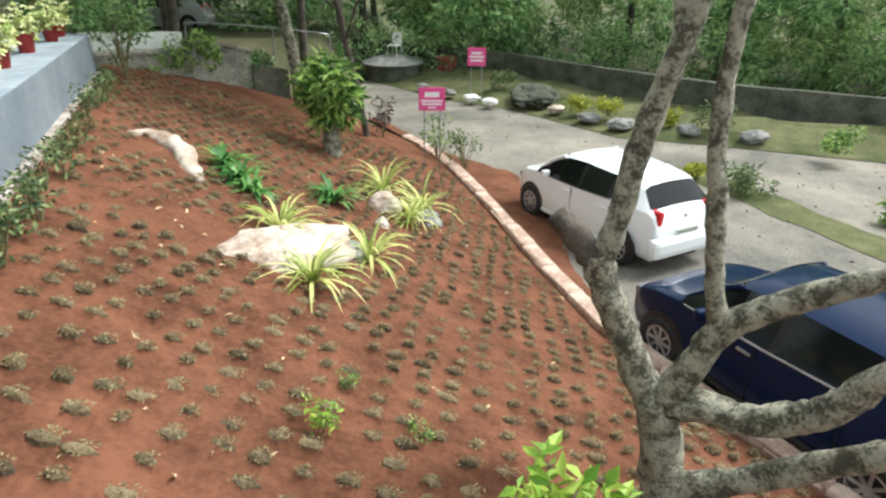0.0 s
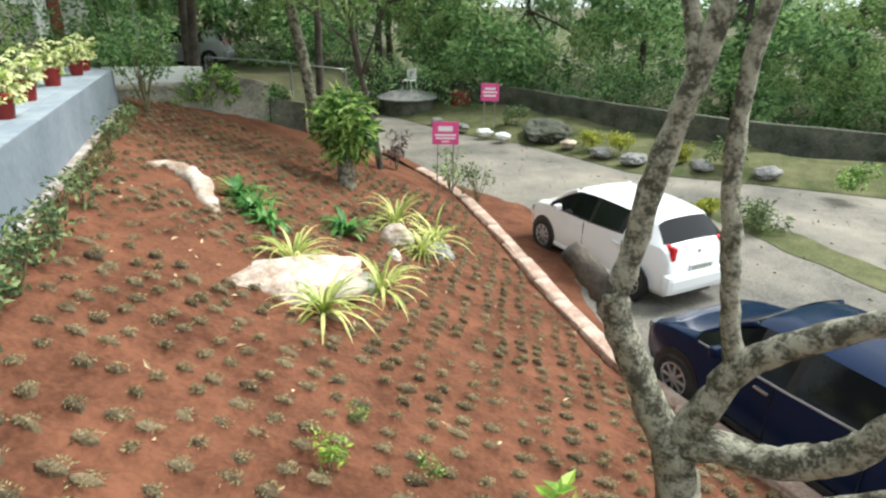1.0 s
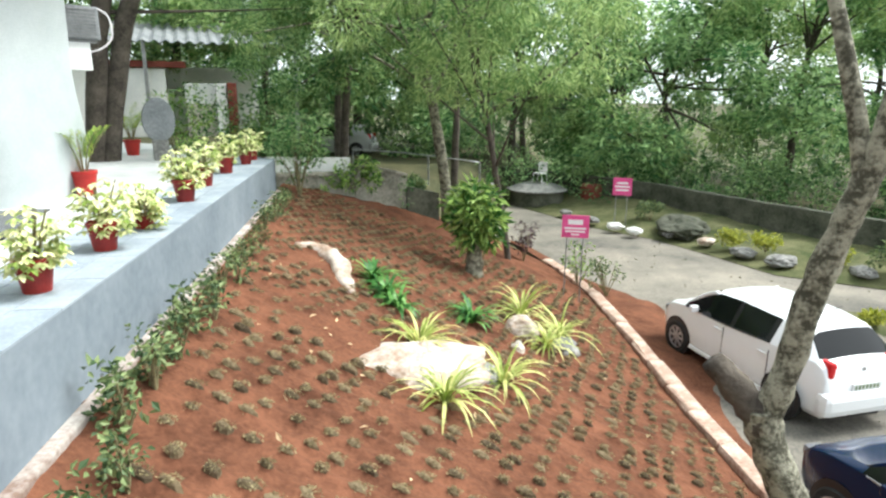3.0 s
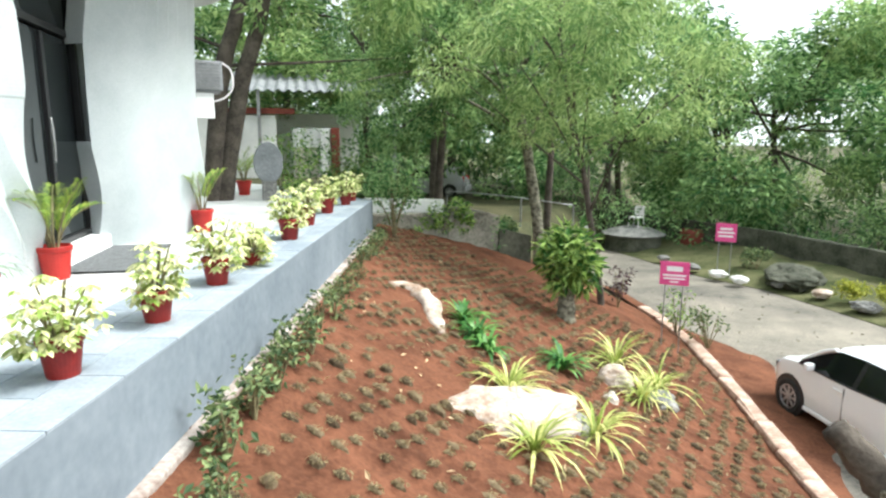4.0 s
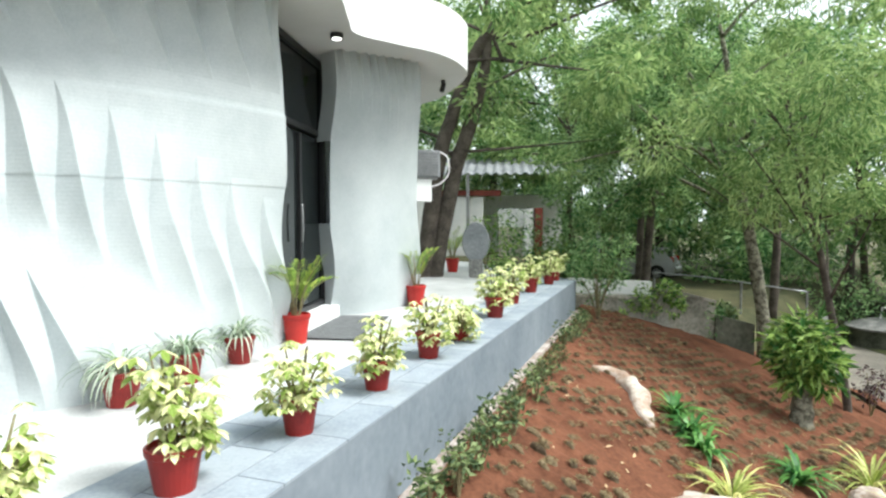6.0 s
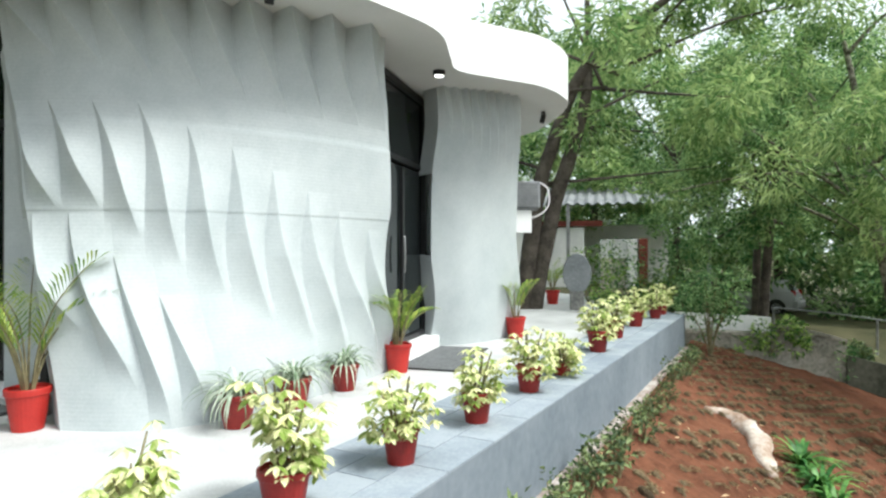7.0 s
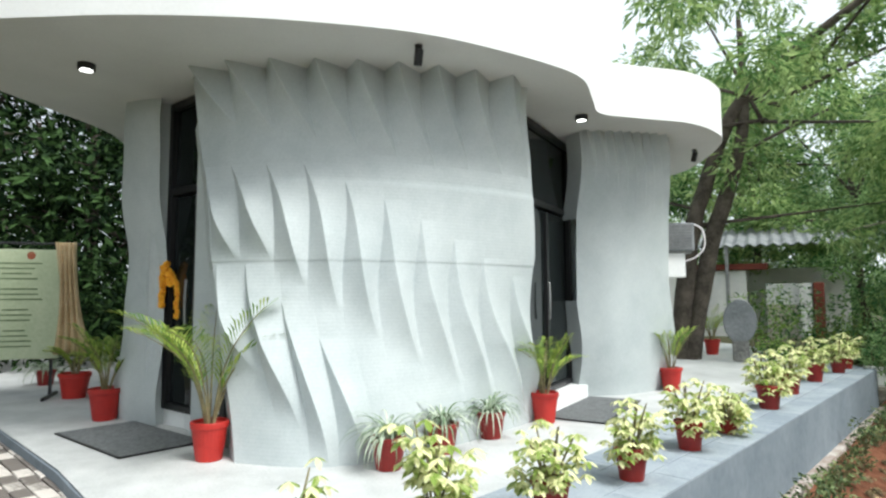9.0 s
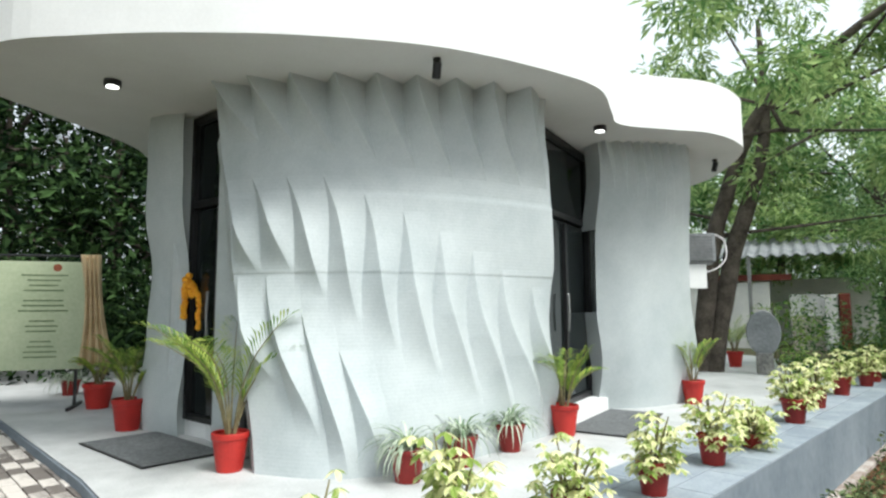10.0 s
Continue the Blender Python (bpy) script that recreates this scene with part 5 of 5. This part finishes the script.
def old_wall(name, pts, foot, thick, material, label, coping=None):
    """A wall on plan points (x, y, top), its top sloping and its ends upright, worn along the edges."""
    w = thing(name, pose(0, 0, 0), label, "wall", kind="structure")
    for (xa, ya, za), (xb, yb, zb) in zip(pts, pts[1:]):
        a, d = Vector((xa, ya, 0)), Vector((xb - xa, yb - ya, 0))
        side = Vector((-d.y, d.x, 0)).normalized() * thick
        for nm, lo, hi, wide, mt in (("wall_length", foot - za, 0.0, 1.0, material),) + ((("coping", 0.0, 0.07, 1.35, coping),) if coping else ()):
            V, F = [], []
            n, m = 14, 7
            for i in range(n + 1):
                t = i / n
                top = za + (zb - za) * t
                for k in range(m + 1):
                    q = k / m
                    wob = 0.02 * noise.noise((xa + d.x * t * 3, ya + d.y * t * 3, q * 3))
                    z = top + (hi + wob if q == 1 else lo + (hi - lo) * q)
                    for sg in (-0.5, 0.5):
                        p = a + d * t + side * (sg * wide + (0.25 * wob / thick))
                        V.append((p.x, p.y, z))
            c = 2 * (m + 1)
            for i in range(n):
                for k in range(m):
                    b0, b1 = i * c + 2 * k, (i + 1) * c + 2 * k
                    F += [(b0, b0 + 2, b1 + 2, b1), (b0 + 1, b1 + 1, b1 + 3, b0 + 3)]
                F += [(i * c + c - 2, i * c + c - 1, (i + 1) * c + c - 1, (i + 1) * c + c - 2), (i * c, (i + 1) * c, (i + 1) * c + 1, i * c + 1)]
            for i in (0, n):
                F += [(i * c + 2 * k, i * c + 2 * k + 1, i * c + 2 * k + 3, i * c + 2 * k + 2) for k in range(m)]
            raw(nm, V, F, mt, w)
    return w


old_wall("garden_wall", [(-7.1, 12.3, -0.5), (-6.2, 13.5, -0.58), (-5.75, 14.05, -0.62)], -2.2, 0.26, OLDWALL, "low old plastered wall with moss behind the bed", OLDWALL)
old_wall("garden_wall_high", [(-5.74, 14.06, -0.42), (-5.3, 14.55, -0.52), (-4.72, 15.1, -0.72)], -2.6, 0.28, OLDWALL, "stained higher length of the old plastered wall", OLDWALL)
old_wall("garden_wall_end", [(-4.7, 15.08, -1.0), (-3.98, 15.62, -1.22)], -3.0, 0.36, MOSSY, "dark mossy end of the old wall")
old_wall("white_parapet", [(-7.3, 12.75, -0.12), (-6.4, 13.9, -0.2), (-5.98, 14.4, -0.24)], -1.6, 0.2, PALEWALL, "pale whitewashed parapet behind the old wall")
rail = thing("pipe_rail", pose(0, 0, 0), "thin whitish pipe rail on posts behind the old wall", "rail")
bm = bmesh.new()
tube(bm, [(-7.4, 18.25, -0.35), (-5.6, 18.5, -0.45), (-3.4, 18.85, -0.7)], [0.02] * 3, 8)
part("rail_pipe", bm, RIM, rail, smooth=True)
for x, y, z in ((-7.4, 18.25, -0.35), (-5.0, 18.58, -0.52), (-3.4, 18.85, -0.7)):
    bm = bmesh.new()
    tube(bm, [(x, y, land_z(x, y) - 0.1), (x, y, z)], [0.03, 0.03], 8)
    part("post", bm, STEEL, rail)

# round tank at the bend
tank = thing("round_tank", pose(-2.2, 26.6, ROAD_Z + 0.1), "round dark concrete tank with a domed grey cover", "tank")
bm = bmesh.new()
lathe(bm, [(1.15, -0.1), (1.15, 0.52), (1.12, 0.56)], 40)
part("ring", bm, MOSSY, tank)
bm = bmesh.new()
lathe(bm, [(1.3, 0.56), (1.32, 0.61), (0.8, 0.8), (0.3, 0.9), (0.05, 0.92)], 40)
part("cover", bm, DARKROCK, tank)
for x, y, z, r in ((-4.0, 26.2, ROAD_Z + 0.02, 10), (-2.1, 26.5, ROAD_Z + 0.96, -25)):
    ch = thing("garden_chair", pose(x, y, z, 0, 0, r), "white plastic chair set on the tank's cover" if z > ROAD_Z + 0.5 else "white plastic chair beside the round tank", "chair", "white chairs")
    for sx in (-0.2, 0.2):
        for sy in (-0.2, 0.2):
            bm = bmesh.new()
            tube(bm, [(sx * 1.2, sy * 1.2, -0.02), (sx, sy, 0.42)], [0.02, 0.02], 6)
            part("leg", bm, SIGNWHITE, ch)
    bm = bmesh.new()
    box(bm, (0, 0, 0.43), (0.46, 0.46, 0.03), bevel=0.01)
    part("seat", bm, SIGNWHITE, ch)
    bm = bmesh.new()
    box(bm, (0, 0.24, 0.68), (0.44, 0.03, 0.42), bevel=0.01)
    part("backrest", bm, SIGNWHITE, ch)
ob = thing("clay_drum", pose(0.1, 26.9, ROAD_Z + 0.1), "dull red drum standing by the dark wall", "drum")
bm = bmesh.new()
lathe(bm, [(0.42, 0), (0.46, 0.1), (0.46, 0.75), (0.4, 0.85)], 24)
part("shell", bm, RUST, ob)

rng = np.random.default_rng(61)
c = np.array([(x, y, ROAD_Z + 0.012) for x, y in zip(rng.uniform(-1, 12, 1500), rng.uniform(2, 20, 1500)) if kerb_x(y) + 0.3 < x < far_x(y) - 0.3][:420])
v, f_ = leaves(rng, c, np.zeros_like(c) + (0.6, 0.4, 0), 0.08, 0.04)
tagged(raw("lane_litter", v.tolist(), f_.tolist(), DIRT), "dry brown leaves scattered over the lane", "leaf litter", kind="stuff")

# silver car behind the old wall
car(pose(-12.2, 27.9, -1.46, 0, 0, 98), 3.9, 0.85, 1.5, 2.45, CARGREY, "silver hatchback parked beyond the old wall", True)

# buildings behind the terrace
hs = thing("outbuilding", pose(-14.2, 20.0, -0.2, 0, 0, 35), "white outbuilding with a rust-red column and sheet roof", "building")
for nm, c, s, mt in (("wall", (-2.6, 0.0, 1.1), (3.4, 0.25, 2.6), PALEWALL), ("wall", (0.45, 0.1, 0.95), (1.5, 0.25, 1.95), PALEWALL), ("column", (1.3, -0.2, 0.95), (0.32, 0.32, 2.0), RUST), ("column", (0.9, -0.22, 0.95), (0.34, 0.3, 1.9), PALEWALL), ("lintel", (-2.3, -0.05, 2.55), (4.2, 0.34, 0.22), RUST), ("doorway_panel", (0.2, -0.06, 0.6), (0.95, 0.06, 1.2), CREAMPAINT), ("rear_wall", (-1.0, 3.2, 1.2), (7, 0.25, 2.8), PALEWALL)):
    bm = bmesh.new()
    box(bm, c, s, bevel=0.02)
    part(nm, bm, mt, hs)
V, F = [], []
for i in range(121):
    x = -5.4 + 9.4 * i / 120
    for y, z in ((-0.5, 3.3), (3.6, 4.3)):
        V.append((x, y, z + 0.05 * math.sin(i * 1.3)))
F = [(2 * i, 2 * i + 2, 2 * i + 3, 2 * i + 1) for i in range(120)]
rf = raw("sheet_roof", V, F, SHEET, hs, "grey corrugated sheet roof")
so = rf.modifiers.new("thick", "SOLIDIFY")
so.thickness = 0.03
for x in (-5.0, -1.5, 3.6):
    bm = bmesh.new()
    box(bm, (x, -0.4, 1.6), (0.12, 0.12, 3.4))
    part("roof_post", bm, STEEL, hs)
slab = thing("stone_slab", pose(-8.3, 10.45, 0.0, 0, 0, 40), "upright oval grey stone slab at the terrace end", "slab")
bm = bmesh.new()
lathe(bm, [(0.3, -0.05), (0.32, -0.03), (0.32, 0.03), (0.3, 0.05)], 28, pose(0, 0, 0.78, 90, 0, 0) @ Matrix.Diagonal((0.95, 1.35, 1, 1)))
part("slab", bm, SHEET, slab)
bm = bmesh.new()
box(bm, (0, 0, 0.2), (0.3, 0.22, 0.4), bevel=0.03)
part("foot", bm, DARKROCK, slab)
bl = [(rng.uniform(-0.5, 0.5), rng.uniform(-0.35, 0.35), rng.uniform(0.2, 0.8), 0.22) for _ in range(10)]
leafy("terrace_bush", -7.85, 10.7, 0, 301, [(a * 0.5, b * 0.5, c * 0.55, 0.13) for a, b, c, _ in bl], 40, (0.08, 0.035), SHRUB, "dark leafy bush at the terrace end", "bush", stems=8)
leafy("wall_creeper", -5.72, 13.9, -1.0, 303, [(a * 1.1, a * 1.1 - 0.1, c * 0.9 - 0.05, 0.24) for a, b, c, _ in bl], 90, (0.11, 0.05), SHRUB, "green creeper hanging over the old wall", "creeper", stems=6)
leafy("terrace_bush", -9.4, 12.3, 0, 302, [(a * 1.5, b, c * 1.6, 0.35) for a, b, c, _ in bl], 70, (0.12, 0.05), SHRUB, "green bush behind the potted palm", "bush", stems=8)
bl = [(rng.uniform(-0.55, 0.55), rng.uniform(-0.35, 0.35), rng.uniform(0.35, 1.75), rng.uniform(0.22, 0.36)) for _ in range(16)]
leafy("weeping_shrub", -6.02, 11.75, bed_z(-6.02, 11.75), 310, bl, 110, (0.1, 0.035), DEEP, "dark weeping shrub at the end of the plinth", "shrub", stems=12, stem_r=0.016)


# ---- trees ----
def tree(name, m, seed, height, crown_r, low, leaf, count, material, bark, label, trunk_r=0.16, lean=(0, 0), paths=None, group="trees round the garden", clumps=34, squash=0.75, lump=(0.16, 0.34), droop=0.35):
    d = thing(name, m, label, "tree", group)
    rng = np.random.default_rng(seed)
    bm = bmesh.new()
    balls = []
    if paths is None:
        top = Vector((lean[0], lean[1], height * 0.72))
        trunk = [(0, 0, -0.3), (lean[0] * 0.15 + rng.uniform(-0.2, 0.2), lean[1] * 0.15, height * 0.25), (lean[0] * 0.5 + rng.uniform(-0.3, 0.3), lean[1] * 0.5, height * 0.5), top]
        tube(bm, trunk, [trunk_r, trunk_r * 0.8, trunk_r * 0.6, trunk_r * 0.25], 10, 0.25, seed)
    else:
        for pts, rad in paths:
            tube(bm, pts, rad, 10, 0.25, seed)
        top = Vector(paths[0][0][-1])
        trunk = paths[0][0]
    for k in range(clumps):
        w = rng.uniform(0, 2 * math.pi)
        t = low + (1 - low) * rng.uniform(0, 1) ** 0.85
        r = crown_r * math.sqrt(rng.uniform(0.02, 1)) * (0.55 + 0.75 * math.sin(math.pi * min(max((t - low) / (1 - low) * 0.8 + 0.15, 0), 1)))
        c = Vector((lean[0] * t + math.cos(w) * r, lean[1] * t + math.sin(w) * r, height * t))
        balls.append((c.x, c.y, c.z, crown_r * rng.uniform(*lump)))
        if k < 12:
            s = Vector(trunk[2]).lerp(Vector(trunk[-1]), rng.uniform(0, 0.9)) if c.z > trunk[2][2] else Vector(trunk[1]).lerp(Vector(trunk[2]), rng.uniform(0.3, 1))
            tube(bm, [s, s.lerp(c, 0.5) + Vector((0, 0, 0.06 * height * rng.uniform(-0.3, 1))), c], [trunk_r * 0.38, trunk_r * 0.22, trunk_r * 0.06], 6, 0.2, k)
    part("trunk", bm, bark, d, smooth=True)
    c, n = blobs(rng, balls, count // clumps, squash)
    V, F = leaves(rng, c, n, leaf[0], leaf[1], droop)
    raw("crown", V.tolist(), F.tolist(), material, d)
    return d


def rel(pts, o):
    return [tuple(Vector(p) - Vector(o)) for p in pts]


o = (-9.25, 9.95, -0.1)
tree("twin_trunk_tree", pose(*o), 201, 9.5, 4.6, 0.34, (0.22, 0.06), 20000, FEATHER, DARKBARK, "leaning dark twin-trunked tree with feathery leaves at the terrace end", 0.12, (1.4, 1.0), clumps=64, lump=(0.08, 0.2), droop=0.7,
     paths=[(rel([(-9.3, 9.85, -0.2), (-9.08, 10.03, 2.31), (-8.84, 10.24, 3.47), (-8.33, 10.6, 5.06), (-7.43, 11.29, 6.1), (-5.9, 12.1, 7.2)], o), [0.22, 0.17, 0.15, 0.13, 0.1, 0.04]), (rel([(-9.15, 9.97, -0.2), (-8.78, 10.3, 2.32), (-8.48, 10.54, 3.49), (-8.2, 10.7, 4.9), (-8.6, 11.2, 7.4)], o), [0.2, 0.17, 0.14, 0.11, 0.04])])
o = (-3.7, 15.6, -2.3)
tree("feathery_tree", pose(*o), 202, 9.0, 4.0, 0.36, (0.2, 0.045), 13000, FEATHER, BARK, "slender feathery-leaved tree at the old wall", 0.15, (-0.9, 0.2), clumps=60, lump=(0.09, 0.22), droop=0.8,
     paths=[(rel([(-3.7, 15.6, -2.5), (-3.72, 15.54, -1.06), (-3.99, 15.48, 0.69), (-4.39, 15.37, 2.82), (-4.51, 15.34, 4.47), (-4.8, 15.27, 6.2)], o), [0.17, 0.15, 0.13, 0.1, 0.08, 0.03]), (rel([(-4.39, 15.37, 2.82), (-3.7, 15.55, 4.04), (-3.0, 15.7, 4.9)], o), [0.08, 0.06, 0.02])])
o = (-1.8, 13.9, bed_z(-1.8, 13.9))
tree("slim_tree", pose(*o), 203, 6.6, 3.0, 0.58, (0.2, 0.04), 9000, FEATHER, DARKBARK, "slim dark-stemmed young tree at the edge of the bed", 0.075, (-0.7, 0), clumps=44, lump=(0.12, 0.26), droop=0.9,
     paths=[(rel([(-1.78, 13.9, -2.9), (-1.83, 13.85, -2.17), (-2.15, 13.81, -0.34), (-2.38, 13.77, 0.89), (-2.65, 13.73, 1.75), (-2.9, 13.7, 3.4)], o), [0.08, 0.075, 0.07, 0.06, 0.045, 0.02]), (rel([(-2.38, 13.77, 0.89), (-1.77, 13.86, 1.26), (-1.01, 13.93, 1.73), (0, 14, 2.6)], o), [0.05, 0.045, 0.035, 0.015])])
for k, (x, y, z, h, r, low) in enumerate(((-6.7, 15.7, -1.0, 7.2, 2.5, 0.27), (-8.0, 18.5, -1.3, 9.0, 3.0, 0.3), (-4.6, 20.5, -1.5, 9.0, 2.8, 0.25))):
    tree("dense_tree", pose(x, y, z), 210 + k, h, r, low, (0.13, 0.05), 17000, DEEP if k < 2 else FEATHER, DARKBARK, "dense feathery-leaved tree behind the old wall", 0.14, (0.3, 0.2), clumps=60, lump=(0.12, 0.26), droop=0.5)

# wooded backdrop, nearer trees first
kinds = []
for k, (mt, leaf, h, r, low, cnt) in enumerate(((DEEP, (0.36, 0.13), 11, 4.2, 0.08, 9500), (FEATHER, (0.36, 0.1), 12, 4.4, 0.2, 9500), (DEEP, (0.36, 0.13), 9, 4.6, 0.03, 10000), (FEATHER, (0.36, 0.09), 10, 4.0, 0.12, 9500), (SHADELEAF, (0.22, 0.09), 11, 4.2, 0.04, 12000), (SHADELEAF, (0.2, 0.09), 9.5, 4.4, 0.02, 12000))):
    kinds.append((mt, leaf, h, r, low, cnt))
spots = []
rng = np.random.default_rng(404)
for az in np.arange(-52, 62, 7.4):
    spots.append((az + rng.uniform(-1.5, 1.5), rng.uniform(29, 33)))
for az in np.arange(-54, 78, 8.5):
    spots.append((az + rng.uniform(-2, 2), rng.uniform(38, 46)))
for az in np.arange(74, 122, 6.5):
    spots.append((az + rng.uniform(-1.5, 1.5), rng.uniform(16.5, 20)))
for az in np.arange(70, 125, 7):
    spots.append((az + rng.uniform(-2, 2), rng.uniform(24, 30)))
made = {}
# unseen trees, added out of view to shade the left wood and terrace
spots += [(146, 8.6), (125, 17.5), (117, 20), (140, 17), (110, 24), (133, 22), (150, 22)]
for k, (az, dist) in enumerate(spots):
    x, y = -math.sin(radians(az)) * dist, math.cos(radians(az)) * dist
    if -17.5 < x < -9 and 15 < y < 24:
        continue
    # on the pavilion's side the leaf colour itself carries the shade
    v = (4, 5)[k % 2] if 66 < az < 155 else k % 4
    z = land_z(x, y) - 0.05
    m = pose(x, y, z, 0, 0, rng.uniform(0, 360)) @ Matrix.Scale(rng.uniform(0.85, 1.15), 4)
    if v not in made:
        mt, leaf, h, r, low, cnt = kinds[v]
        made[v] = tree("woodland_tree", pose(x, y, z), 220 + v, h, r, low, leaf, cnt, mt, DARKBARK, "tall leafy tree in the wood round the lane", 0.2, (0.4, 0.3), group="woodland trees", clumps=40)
    else:
        copy_thing(made[v], m)
# undergrowth along the wall
rng = np.random.default_rng(405)
# the second belt's leaves are coloured dark to stand for shade
for side, mt, lab in (((-50, 60), DEEP, "thick green undergrowth below the trees"), ((60, 125), SHADELEAF, "dark glossy undergrowth in the shade beyond the pavilion")):
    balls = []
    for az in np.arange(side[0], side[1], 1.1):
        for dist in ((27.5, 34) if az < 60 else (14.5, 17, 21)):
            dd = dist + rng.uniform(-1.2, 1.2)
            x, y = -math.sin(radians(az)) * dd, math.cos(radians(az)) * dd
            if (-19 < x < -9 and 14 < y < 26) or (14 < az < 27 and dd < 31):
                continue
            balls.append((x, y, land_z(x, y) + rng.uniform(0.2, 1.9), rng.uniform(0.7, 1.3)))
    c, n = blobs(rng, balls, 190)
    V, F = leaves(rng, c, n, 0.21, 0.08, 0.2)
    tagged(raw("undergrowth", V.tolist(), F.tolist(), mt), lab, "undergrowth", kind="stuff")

# ---- paving ----
paving = thing("brick_paving", pose(-5.6, -1.35, -0.13, 0, 0, 19), "worn grey and cream block paving beside the terrace", "paving", kind="structure")
rng = np.random.default_rng(9)
bm = bmesh.new()
box(bm, (0, 0, 0), (0.225, 0.112, 0.06), bevel=0.008)
pv = bpy.data.meshes.new("paver")
bm.to_mesh(pv)
bm.free()
pv.materials.append(PAVER)
for j in range(14):
    for i in range(20):
        ob = new("paver", pv)
        ob.parent = paving
        ob.matrix_basis = pose(-3.4 + 0.24 * (i + 0.5 * (j % 2)), 0.66 - 0.122 * j, 0.01 + rng.uniform(-0.005, 0.005), 0, 0, rng.uniform(-1, 1))
slabs = thing("border_paving", pose(CORNER.x, CORNER.y, 0, 0, 0, math.degrees(math.atan2(EDGE.y, EDGE.x))), "blue-grey painted slabs along the terrace edge", "paving", kind="structure")
for row, (w0, w1) in enumerate(((0.0, 0.27), (0.278, 0.56), (0.568, 0.85))):
    x = 0.0 - 0.3 * (row % 2)
    while x < LONG - 0.05:
        x2 = min(x + 0.62, LONG)
        a = max(x, 0.0)
        bm = bmesh.new()
        box(bm, ((a + x2) / 2, (w0 + w1) / 2, -0.004), (x2 - a - 0.007, w1 - w0, 0.02), bevel=0.003)
        part("slab", bm, BORDER, slabs)
        x = x2
